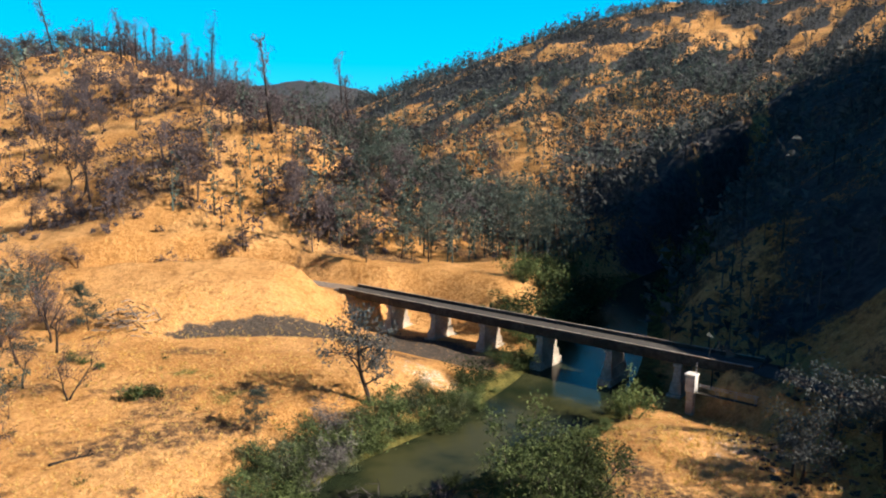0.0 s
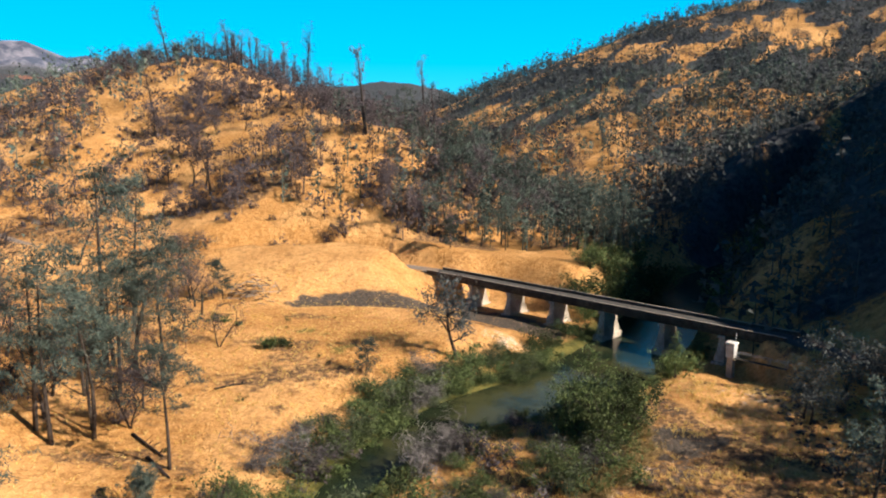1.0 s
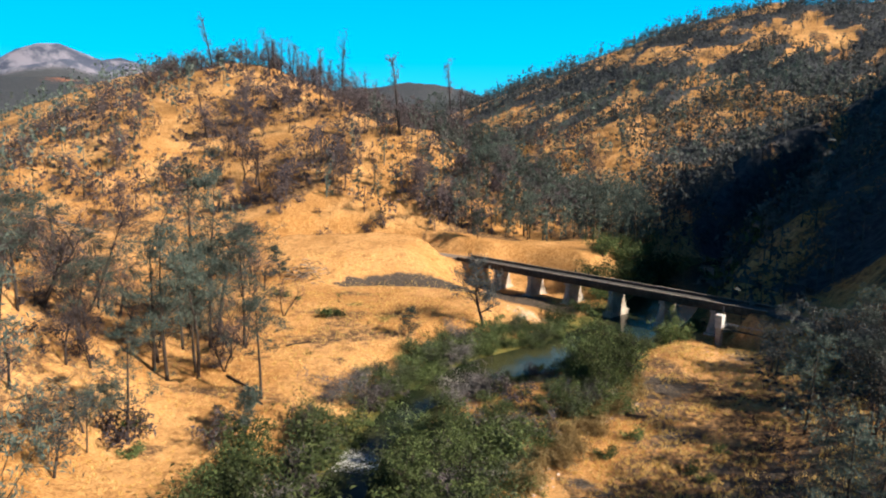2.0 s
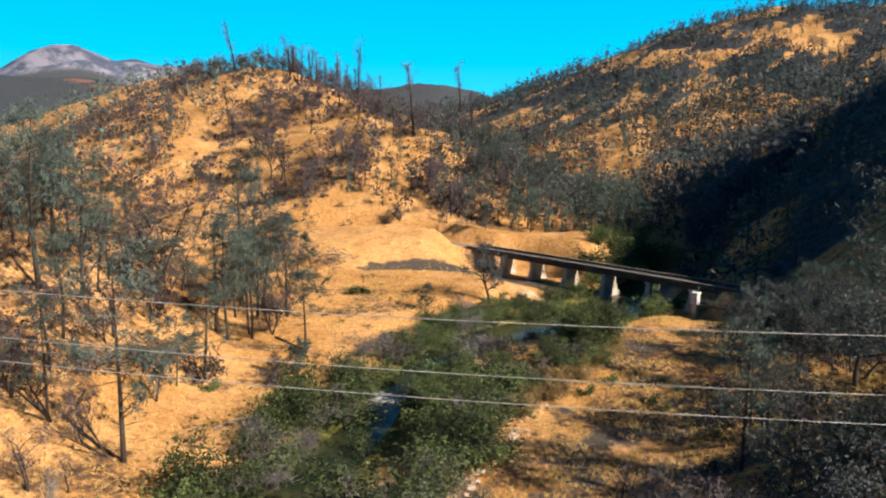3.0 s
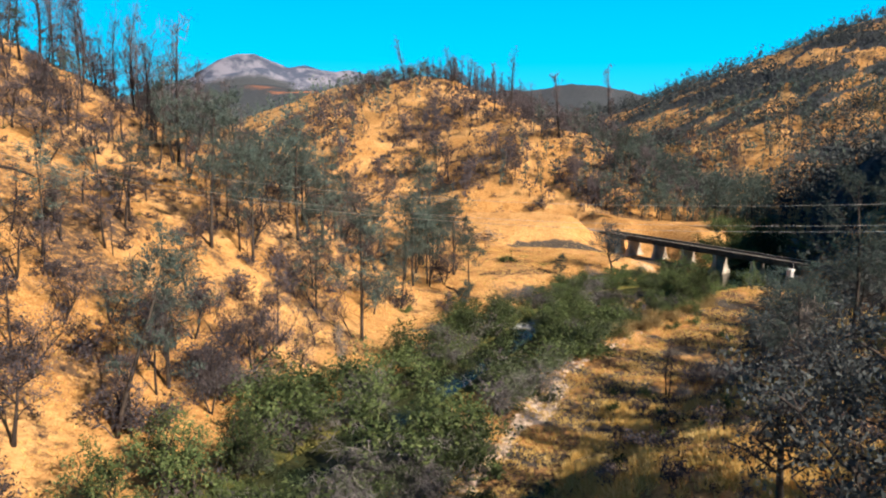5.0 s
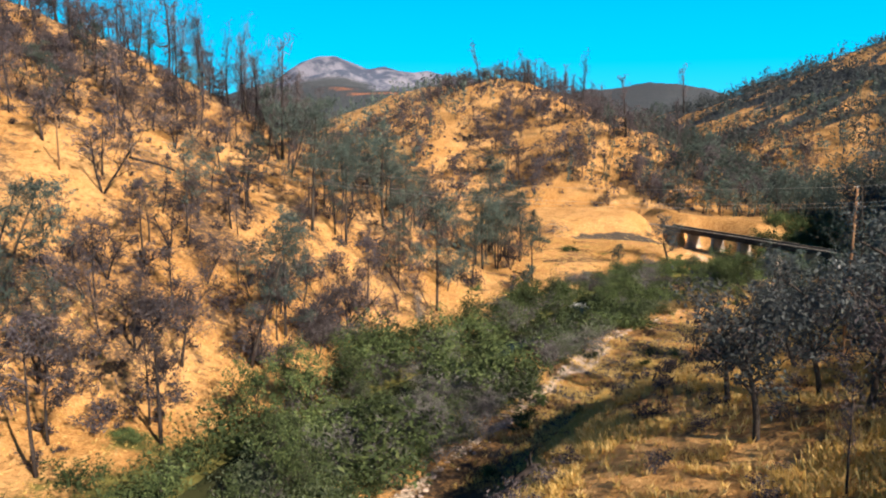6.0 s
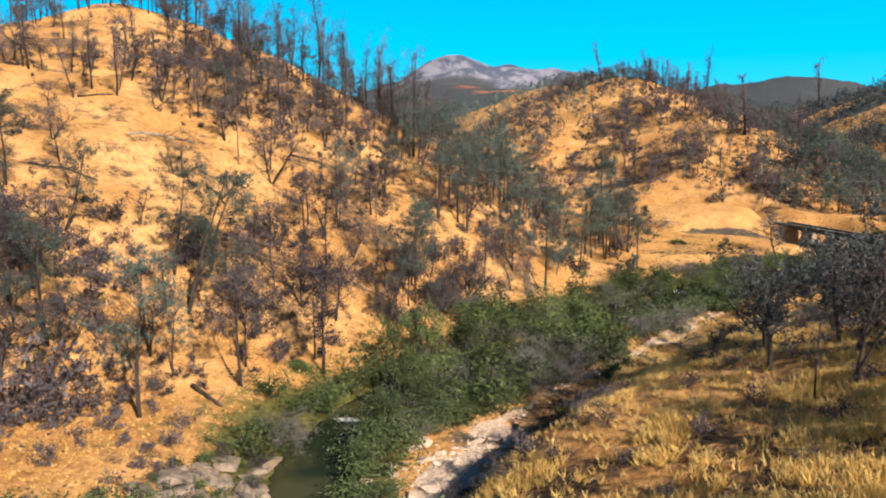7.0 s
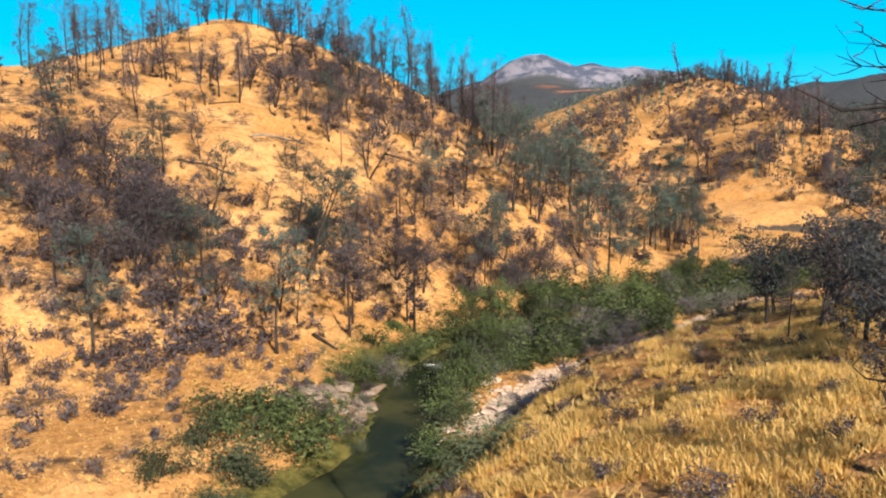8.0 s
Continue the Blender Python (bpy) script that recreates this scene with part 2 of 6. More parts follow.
# ---- mesh helpers ----
class Geo:
    """Vertices and faces gathered before they become one mesh."""

    def __init__(self):
        self.v, self.f, self.n = [], [], 0

    def add(self, verts, faces):
        verts = np.asarray(verts, float).reshape(-1, 3)
        self.v.append(verts)
        self.f.extend([tuple(int(i) + self.n for i in face) for face in faces])
        self.n += len(verts)

    def tube(self, path, radii, sides=5, cap=True):
        path = np.asarray(path, float)
        radii = np.broadcast_to(np.asarray(radii, float), (len(path),))
        d = np.gradient(path, axis=0)
        d /= np.linalg.norm(d, axis=1)[:, None] + 1e-9
        ref = np.array([1.0, 0.13, 0.07]) if abs(d[0, 0]) < 0.8 else np.array([0.1, 1.0, 0.05])
        a = np.cross(d, ref)
        a /= np.linalg.norm(a, axis=1)[:, None] + 1e-9
        b = np.cross(d, a)
        ang = np.arange(sides) * 2 * math.pi / sides
        ring = np.cos(ang)[None, :, None] * a[:, None] + np.sin(ang)[None, :, None] * b[:, None]
        verts = path[:, None] + ring * radii[:, None, None]
        faces = [(i * sides + j, i * sides + (j + 1) % sides, (i + 1) * sides + (j + 1) % sides, (i + 1) * sides + j)
                 for i in range(len(path) - 1) for j in range(sides)]
        if cap:
            faces += [tuple(range(sides))[::-1], tuple(range((len(path) - 1) * sides, len(path) * sides))]
        self.add(verts, faces)

    def leaves(self, at, size, slim, rng, droop=0.0):
        """A three-cornered leaf at every place, turned at random."""
        at = np.asarray(at, float).reshape(-1, 3)
        k = len(at)
        u = rng.normal(size=(k, 3))
        u[:, 2] -= droop
        u /= np.linalg.norm(u, axis=1)[:, None]
        w = np.cross(u, rng.normal(size=(k, 3)))
        w /= np.linalg.norm(w, axis=1)[:, None] + 1e-9
        s = size * rng.uniform(0.6, 1.4, (k, 1))
        verts = np.stack([at - u * s * 0.55, at + u * s * 0.1 + w * s * slim * 0.7, at + u * s * 0.55 - w * s * slim * 0.35], 1)
        self.add(verts, np.arange(3 * k).reshape(-1, 3))

    def box(self, x0, y0, z0, x1, y1, z1, inset=0.0):
        """A block; inset narrows the top."""
        q = inset
        v = [(x0, y0, z0), (x1, y0, z0), (x1, y1, z0), (x0, y1, z0), (x0 + q, y0 + q, z1), (x1 - q, y0 + q, z1), (x1 - q, y1 - q, z1), (x0 + q, y1 - q, z1)]
        self.add(v, [(0, 3, 2, 1), (4, 5, 6, 7), (0, 1, 5, 4), (1, 2, 6, 5), (2, 3, 7, 6), (3, 0, 4, 7)])

    def mesh(self, name, material, smooth=False):
        me = bpy.data.meshes.new(name)
        v = np.vstack(self.v)
        me.from_pydata(v.tolist(), [], self.f)
        me.materials.append(material)
        if smooth:
            me.shade_smooth()
        me.update()
        return me


def part(name, geo, material, parent=None, label="", smooth=False):
    """One mesh object under a thing; geo is a Geo or a mesh."""
    me = geo if isinstance(geo, bpy.types.Mesh) else geo.mesh(name, material, smooth)
    ob = new(name, me)
    ob.parent = parent
    return tagged(ob, label)


def bevelled(name, geo, material, width, parent=None, label=""):
    """A mesh whose hard edges are worn round."""
    bm = bmesh.new()
    bm.from_mesh(geo.mesh(name, material))
    bmesh.ops.bevel(bm, geom=bm.edges[:], offset=width, segments=1, affect='EDGES')
    me = bpy.data.meshes.new(name)
    bm.to_mesh(me)
    bm.free()
    me.materials.append(material)
    return part(name, me, material, parent, label)



# ---- land: river line, banks and hills as smooth functions of the plan ----
RIVER = [(120, 262, 11), (84, 232, 11), (58, 198, 11), (40, 165, 13), (27, 128, 16), (17, 104, 16), (5, 86, 14), (-8, 73, 10), (-16, 58, 6), (-19, 40, 5),
         (-19.5, 25, 6), (-21, 7, 7), (-22, -16, 6), (-24.5, -45, 6), (-25.5, -65, 6), (-23.5, -77, 5), (-16, -89, 9), (-8, -98, 8.5),
         (-1.5, -108, 9), (2, -125, 10), (3, -160, 10), (12, -220, 11), (60, -300, 12), (90, -420, 12)]


def spline(rows, step=1.5):
    """Dense points along a smooth line through the rows."""
    p = np.array(rows, float)
    q = np.vstack([2 * p[0] - p[1], p, 2 * p[-1] - p[-2]])
    out = []
    for i in range(1, len(q) - 2):
        n = max(2, int(np.hypot(*(q[i + 1] - q[i])[:2]) / step))
        u = np.linspace(0, 1, n, endpoint=False)[:, None]
        a, b, c, d = q[i - 1], q[i], q[i + 1], q[i + 2]
        out.append(0.5 * (2 * b + (c - a) * u + (2 * a - 5 * b + 4 * c - d) * u ** 2 + (3 * b - a - 3 * c + d) * u ** 3))
    return np.vstack(out + [p[-1:]])


RIVER_LINE = spline(RIVER)


def nearest(x, y, line):
    """Distance to a line and the signed side (positive to the east), with the line's other columns there."""
    x, y = np.asarray(x, float).ravel(), np.asarray(y, float).ravel()
    best, at = np.empty(x.shape), np.empty(x.shape, int)
    for i in range(0, len(x), 2048):
        d = (x[i:i + 2048, None] - line[None, :, 0]) ** 2 + (y[i:i + 2048, None] - line[None, :, 1]) ** 2
        at[i:i + 2048] = k = d.argmin(1)
        best[i:i + 2048] = np.sqrt(d[np.arange(len(k)), k])
    return best, at


def soft(s, w):
    """A ramp that starts at zero with a rounded foot of width w."""
    return w * np.logaddexp(0, s / w)


def step(a, b, v):
    u = np.clip((v - a) / (b - a), 0, 1)
    return u * u * (3 - 2 * u)


def curve(v, xs, ys):
    """Smooth curve through few knots."""
    xs, ys = np.array(xs, float), np.array(ys, float)
    i = np.clip(np.searchsorted(xs, v) - 1, 0, len(xs) - 2)
    u = np.clip((v - xs[i]) / (xs[i + 1] - xs[i]), 0, 1)
    m = np.gradient(ys, xs)
    h = xs[i + 1] - xs[i]
    return (2 * u ** 3 - 3 * u ** 2 + 1) * ys[i] + (u ** 3 - 2 * u ** 2 + u) * h * m[i] + (3 * u ** 2 - 2 * u ** 3) * ys[i + 1] + (u ** 3 - u ** 2) * h * m[i + 1]


def water_level(y):
    return -1.4 + 0.03 * soft(30 - y, 6)


def value_noise(x, y, seed):
    """Lattice noise in -1..1, the same on every build."""
    xi, yi = np.floor(x).astype(np.int64), np.floor(y).astype(np.int64)
    fx, fy = x - xi, y - yi
    fx, fy = fx * fx * fx * (fx * (6 * fx - 15) + 10), fy * fy * fy * (fy * (6 * fy - 15) + 10)

    def h(a, b):
        n = (a * 374761393 + b * 668265263 + seed * 144269504) & 0xFFFFFFFF
        n = ((n ^ (n >> 13)) * 1274126177) & 0xFFFFFFFF
        return ((n ^ (n >> 16)) & 0xFFFF) / 32767.5 - 1
    top = h(xi, yi) * (1 - fx) + h(xi + 1, yi) * fx
    low = h(xi, yi + 1) * (1 - fx) + h(xi + 1, yi + 1) * fx
    return top * (1 - fy) + low * fy


def fractal(x, y, size, seed, octaves=4):
    out, amp, total = 0, 1.0, 0
    for k in range(octaves):
        c, s = math.cos(k * 1.1), math.sin(k * 1.1)
        out = out + amp * value_noise((c * x - s * y) / size, (s * x + c * y) / size, seed + k)
        total, amp, size = total + amp, amp * 0.5, size * 0.5
    return out / total


def ridge(x, y, x0, y0, z0, x1, y1, z1, slope, rounding):
    """A crest from one end to the other that falls away on all sides; soft top."""
    dx, dy = x1 - x0, y1 - y0
    u = np.clip(((x - x0) * dx + (y - y0) * dy) / (dx * dx + dy * dy), 0, 1)
    d = np.hypot(x - x0 - u * dx, y - y0 - u * dy)
    return z0 + u * (z1 - z0) - slope * (np.sqrt(d * d + rounding ** 2) - rounding)


def join(parts, w):
    return w * np.logaddexp.reduce(np.stack(parts) / w, axis=0)


ROAD_WEST = [(-19, 145, 5.1), (-27, 150, 5.0), (-40, 156, 4.9), (-65, 151, 4.9), (-90, 146, 5.2), (-120, 150, 6), (-170, 175, 9), (-240, 190, 14)]
ROAD_EAST = [(42, 96.5, 5.1), (47, 88, 5.2), (51, 78, 5.6), (56, 64, 6.5), (63, 44, 8.0), (72, 10, 11), (84, -40, 15)]
WEST_LINE, EAST_LINE = spline(ROAD_WEST, 2), spline(ROAD_EAST, 2)


def hills(x, y):
    """Height of the open land without the river's bed and the roads."""
    # east side: grass spur by the water, then the steep hill beyond the bridge
    foot = curve(y, [-400, -200, -110, -60, -38, -10, 12, 45, 70, 95, 130, 190, 250, 300, 360, 900], [30, 22, 2, -1.2, 0.0, 9, 16, 27, 40, 52, 47, 52, 46, 60, 130, 300])
    grade = curve(y, [-400, -120, -80, -40, 0, 60, 120, 260, 900], [0.48, 0.51, 0.57, 0.64, 0.6, 0.62, 0.70, 0.76, 0.7])
    top = curve(y, [-400, -200, -110, -80, -40, 20, 70, 140, 250, 330, 400, 900], [30, 27, 27, 26, 30, 60, 85, 105, 105, 80, 50, 40])
    east = grade * soft(x - foot, 3.5)
    east = top * (1 - np.exp(-east / top * (1 + 0.25 * east / top)))
    # unseen ridge further east, added to shade the hill beyond the bridge
    shade_ridge = join([ridge(x, y, 165, 85, 100, 195, 145, 122, 0.9, 10), ridge(x, y, 195, 145, 122, 250, 235, 128, 0.9, 10)], 3.0)
    # west side
    wfoot = curve(y, [-400, -200, -120, -70, -20, 20, 45, 70, 110, 160], [-34, -38, -42, -39, -38, -41, -46, -60, -110, -170])
    wtop = curve(y, [-400, -250, -120, -60, -25, 30, 66, 120, 200], [40, 40, 46, 62, 80, 108, 53, 26, 22])
    west = 0.64 * soft(wfoot - x, 4)
    west = wtop * (1 - np.exp(-west / wtop * (1 + 0.3 * west / wtop)))
    west = west * (0.45 + 0.55 * step(-330, -215, x))
    floor_ = water_level(y) + curve(y + 3.0 * fractal(x, y, 15, 27, 2) * step(-12, -20, x), [-400, -110, -75, -45, -10, 25, 60, 98, 118, 126, 200, 400], [1.7, 1.6, 1.2, 0.4, 0.2, 0.6, 1.4, 3.1, 3.5, 6.1, 6.6, 20])
    knoll = join([ridge(x, y, -165, 345, 74, -56, 222, 37.5, 0.60, 22), ridge(x, y, -56, 222, 37.5, 8, 196, 6, 0.55, 10), ridge(x, y, -56, 222, 37, -78, 168, 14, 0.5, 10), ridge(x, y, -165, 345, 70, -260, 420, 75, 0.42, 30)], 3.0)
    mountain = join([ridge(x, y, -70, 640, 66, 190, 690, 158, 0.40, 40), ridge(x, y, 190, 690, 158, 250, 660, 150, 0.4, 40), ridge(x, y, 250, 660, 150, 700, 560, 260, 0.36, 40)], 4.0)
    back = join([ridge(x, y, -420, 1500, 120, -310, 1490, 150, 0.3, 60), ridge(x, y, -310, 1490, 150, 0, 1600, 70, 0.25, 60)], 8.0)
    bald = join([ridge(x, y, -1880, 2520, 338, -1640, 2680, 305, 0.42, 15), ridge(x, y, -1880, 2520, 338, -2300, 2420, 190, 0.36, 15), ridge(x, y, -1640, 2680, 315, -1300, 2850, 250, 0.42, 15)], 10.0)
    foothill = join([ridge(x, y, -1300, 1500, 165, -800, 1450, 140, 0.3, 60), ridge(x, y, -560, 900, 52, -350, 760, 46, 0.25, 40)], 8.0)
    land = join([floor_, east + floor_ - 0.6, shade_ridge, west + floor_ - 0.6, knoll, mountain, back, bald, foothill], 1.6)
    far = np.hypot(x, y - 100)
    land = land + step(500, 1800, far) * (fractal(x, y, 420, 40) * 14 + fractal(x, y, 110, 44, 3) * 12)
    land = land + step(2000, 2500, far) * (0.3 - np.abs(fractal(x, y, 260, 51, 4))) * 150
    return land


def side_channel(x, y):
    """The shallow dry wash that leaves the bridge towards the meadow: 1 along its bed, 0 beside it."""
    mid = 118.0 + 2.0 * np.sin((x + 40) / 8.0) + 0.10 * np.clip(x + 22, 0, 30)
    return step(4.8, 2.0, np.abs(y - mid) / (0.45 + 0.55 * step(-52, -24, x))) * step(-50, -40, x) * step(2, -8, x)


def height(x, y):
    """Height of the ground at plan places (arrays)."""
    x, y = np.asarray(x, float), np.asarray(y, float)
    shape = x.shape
    x, y = x.ravel(), y.ravel()
    z = hills(x, y)
    d, at = nearest(x, y, RIVER_LINE)
    half = RIVER_LINE[at, 2] / 2
    off = d - half
    level = water_level(y)
    up = np.clip((z - level) / 18, 0, 1)
    z = z + up * (fractal(x, y, 38, 3) * np.where(x > 40, 6.0, 3.2) * step(0, 1, up * 2) + fractal(x, y, 13, 9, 3) * 1.0) + fractal(x, y, 5, 17, 2) * 0.22
    # ribs and gullies on the slopes, the dry side channel across the meadow
    z = z + up * step(0, 1, up * 2) * 1.7 * (0.22 - np.abs(fractal(x, y, 21, 29, 3))) * step(-12, -40, x)
    z = z - 1.3 * side_channel(x, y)
    # low ground under the bridge, and the cut bank above the gravel bar
    ux, uy = 47 / 59.2, -36 / 59.2
    u = np.clip((x + 9) * ux + (y - 136) * uy, 0, 59.2)
    k = step(25, 7, np.hypot(x + 9 - u * ux, y - 136 - u * uy) * np.where(y - 136 > (x + 9) * uy / ux, 1.5, 1.0))
    z = z * (1 - k) + np.minimum(z, -0.7 + 0.5 * fractal(x, y, 9, 23, 2)) * k
    z = z - 1.7 * step(7.5, 4.5, x) * step(-104, -94, y) * step(-52, -64, y) * step(-14, -8, x)
    z = z + 2.2 * step(5.0, 9.0, x - 0.12 * (y + 62)) * step(32, 9, x) * step(-96, -82, y) * step(-34, -46, y)
    # banks and bed
    cut = step(0.5, 13, off)
    z = np.where(off < 15, (level + 0.25 + 0.10 * np.clip(off, 0, 15)) * (1 - cut) + z * cut, z)
    z = np.where(off < 0.8, np.minimum(z, level + 0.25 - 0.9 * step(0.8, -1.6, off)), z)
    # road benches cut into the land
    for line in (WEST_LINE, EAST_LINE):
        d, at = nearest(x, y, line)
        k = step(7.5, 3.0, d)
        z = z * (1 - k) + line[at, 2] * k
    return z.reshape(shape)

def blobs(x, y, rows):
    """Sum of soft ellipses in the plan: x, y, half widths, weight."""
    out = np.zeros_like(np.asarray(x, float))
    for bx, by, rx, ry, k in rows:
        out = out + k * np.exp(-(((x - bx) / rx) ** 2 + ((y - by) / ry) ** 2))
    return out


def mountain_cover(x, y):
    """How closely brush covers the far mountain: bare sandy streaks run slantwise up its face."""
    u, v = 0.6 * x + 0.8 * y, 0.8 * x - 0.6 * y
    streak = fractal(u * 0.27, v, 13, 81, 4)
    bare = blobs(x, y, ((16, 366, 15, 22, 0.5), (140, 575, 16, 30, 0.5), (120, 525, 12, 14, 0.4), (100, 395, 16, 18, 0.4), (44, 438, 20, 16, 0.25), (-10, 455, 30, 24, 0.2),
                        (70, 345, 26, 30, 0.25), (60, 570, 26, 30, 0.2), (66, 308, 10, 5, 0.4), (180, 600, 22, 20, 0.2)))
    thick = blobs(x, y, ((110, 480, 75, 32, 0.32), (20, 520, 60, 26, 0.25), (-60, 520, 60, 60, 0.2), (165, 440, 40, 60, 0.3)))
    return step(0.30, 0.0, streak * 1.25 + bare - 0.8 * thick + 0.17)


def knoll_cover(x, y):
    """How closely trees and scrub cover the knoll."""
    bare = blobs(x, y, ((-158, 300, 30, 24, 0.42), (-122, 283, 22, 22, 0.42), (-165, 256, 15, 11, 0.6), (-146, 220, 11, 12, 0.8), (-149, 247, 8, 7, 0.6), (-99, 222, 8, 10, 0.7), (-103, 202, 10, 6, 0.7),
                        (-53, 173, 7, 15, 1.0), (-60, 159, 22, 7, 1.0), (-46, 193, 9, 8, 0.6), (-67, 199, 7, 6, 0.6), (-20, 179, 6, 6, 0.5)))
    thick = blobs(x, y, ((-128, 239, 12, 8, 0.7), (-80, 195, 13, 13, 0.7), (-84, 179, 13, 9, 0.6), (-34, 179, 12, 11, 0.7), (-27, 169, 9, 7, 0.6), (-8, 190, 18, 18, 0.8), (-86, 246, 10, 13, 0.7), (-61, 174, 4, 5, 0.6), (-110, 262, 9, 7, 0.5)))
    return np.clip(0.42 + 1.15 * fractal(x, y, 11, 133, 3) + thick - bare, 0, 1)


def thicket_edge(y):
    """The line on the east bank where the thicket ends and the gravel bar begins."""
    return curve(y, [-112, -104, -96, -88, -80, -68, -62, -50, -38, -20, -12, 4, 15, 30, 42, 50, 61, 67], [10, 5, -1, -7, -10, -8.5, -8, -6.8, -6.4, -6.5, -6.4, -6.2, -2.8, 0.3, 3.9, 9.3, 13.4, 15.6])


def axis(lo, hi, fine, ends):
    """Grid lines: even between lo and hi, wider and wider towards the ends."""
    mid = list(np.arange(lo, hi + 0.01, fine))
    out, s, v = [], fine, hi
    while v < ends[1]:
        s *= 1.02 if v - hi < 420 else 1.06
        v += s
        out.append(v)
    low, s, v = [], fine, lo
    while v > ends[0]:
        s *= 1.02 if lo - v < 420 else 1.06
        v -= s
        low.append(v)
    return np.array(low[::-1] + mid + out)


def build_ground():
    gx, gy = axis(-112, 66, 1.75, (-4300, 4300)), axis(-128, 168, 1.75, (-4300, 4300))
    X, Y = np.meshgrid(gx, gy)
    Z = height(X, Y)
    w, h = len(gx), len(gy)
    me = bpy.data.meshes.new("ground")
    i = np.arange(w * h).reshape(h, w)
    quads = np.stack([i[:-1, :-1], i[:-1, 1:], i[1:, 1:], i[1:, :-1]], -1).reshape(-1, 4)
    me.vertices.add(w * h)
    me.vertices.foreach_set("co", np.stack([X, Y, Z], -1).ravel())
    me.loops.add(quads.size)
    me.loops.foreach_set("vertex_index", quads.ravel().astype(np.int32))
    me.polygons.add(len(quads))
    me.polygons.foreach_set("loop_start", np.arange(0, quads.size, 4, dtype=np.int32))
    me.update()
    me.validate()
    me.shade_smooth()
    x, y, z = X.ravel(), Y.ravel(), Z.ravel()
    d, at = nearest(x, y, RIVER_LINE)
    off = d - RIVER_LINE[at, 2] / 2
    east = x > RIVER_LINE[at, 0]
    level = water_level(y)
    lump = fractal(x, y, 16, 61, 3)
    # gravel and sand: bed, bars along the east bank, pads under the bridge
    bar = np.exp(-((x - np.where(y < -68, curve(y, [-130, -95, -80, -68], [6, 0, -4, -7]), thicket_edge(y) + 1.1)) / np.where(y < -68, 3.4, 1.15)) ** 2) * step(-101, -91, y) * step(75, 45, y)
    gravel = np.maximum.reduce([step(-1.0, -3, off) * 0.8, bar * (0.80 + 1.0 * fractal(x, y, 7, 63, 3)) * (1 - 0.45 * step(0, 14, y)), 0.5 * np.exp(-(((x + 2) / 8) ** 2 + ((y - 101) / 4) ** 2))])
    gravel = np.maximum(gravel, 0.4 * np.exp(-(((x - 33) / 9) ** 2 + ((y - 78) / 9) ** 2)))
    gravel = np.maximum(gravel, np.clip(1.25 * np.exp(-((((x + 4.6) / 2.6) ** 2 + ((y + 11) / 9) ** 2)) ** 2) + 0.7 * fractal(x, y, 5, 81, 3), 0, 1) * step(3.4, 1.6, np.abs(x + 4.6)) * step(11, 8, np.abs(y + 11)))
    green = step(9, 1, off) * 0.62 + 0.5 * np.exp(-(((x + 30) / 12) ** 2 + ((y + 85) / 22) ** 2))
    green = green + 0.55 * np.exp(-(((x + 36) / 5) ** 2 + ((y - 96) / 4) ** 2)) + 0.5 * np.exp(-(((x + 28) / 4) ** 2 + ((y - 88) / 4) ** 2))
    green = green + 0.9 * np.exp(-(((x + 37.6) / 2.2) ** 2 + ((y + 71.5) / 1.6) ** 2))
    green = np.maximum(green, step(4.5, 1.0, off) * np.where(east & (y < -40), 0.6, 0.95))
    green = green * (1 - 0.8 * np.clip(bar, 0, 1))
    litter_and_shade = np.clip(0.24 + 1.25 * fractal(x, y, 13, 71, 4), 0, 1) * step(2, 9, z - level) * 0.85
    litter_and_shade = np.maximum(litter_and_shade, 0.55 * blobs(x, y, ((-150, 2, 26, 16, 1), (-122, 8, 18, 20, 1), (-74, -98, 16, 13, 1))) + 0.5 * fractal(x, y, 6, 79, 3) * step(-60, -90, x))
    litter_and_shade = np.maximum(litter_and_shade, np.clip(0.16 + 0.9 * fractal(x, y, 6, 77, 3), 0, 0.6) * step(6, 12, off) * (~east))
    litter_and_shade = np.where(east, np.maximum(litter_and_shade * step(-75, -30, y), 0.20 + 0.8 * lump + 0.35 * fractal(x, y, 4, 65, 2)) * step(1, 6, z - level), litter_and_shade)
    # hillside beyond the bridge: its shade is painted in as dark litter and brush
    hill_shade = step(35, 60, x) * step(70, 110, y) * step(420, 330, y)
    litter_and_shade = np.maximum(litter_and_shade, hill_shade * 0.5)
    # dark patch on the flat: burnt ground and shade put into one colour
    litter_and_shade = np.maximum(litter_and_shade, 0.75 * np.exp(-(((x - 15) / 6) ** 2 + ((y - 60) / 16) ** 2)))
    # dark silt and ash: the dry wash, the burnt flat under the trees, and the low ground by the bridge, where bridge
    # shade is painted in too
    silt_and_shade = np.maximum(side_channel(x, y) * 1.5, 1.1 * np.exp(-((((x + 4) / 13) ** 2 + ((y - 121 + 0.55 * (x + 4)) / 9) ** 2)) ** 2))
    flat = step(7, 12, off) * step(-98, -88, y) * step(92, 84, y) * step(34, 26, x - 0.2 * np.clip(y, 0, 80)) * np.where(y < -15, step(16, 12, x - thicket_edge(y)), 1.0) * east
    # streaks on the flat mix dark litter with painted shade
    litter_and_shade = np.maximum(litter_and_shade, flat * np.clip(0.50 - 0.3 * step(55, 70, y) + 1.0 * fractal(x * 0.7, y * 1.2, 11, 73, 4), 0, 1))
    # shadows of the trees east of the flat, painted dark into the ground colour
    tree_shadows = np.zeros_like(x)
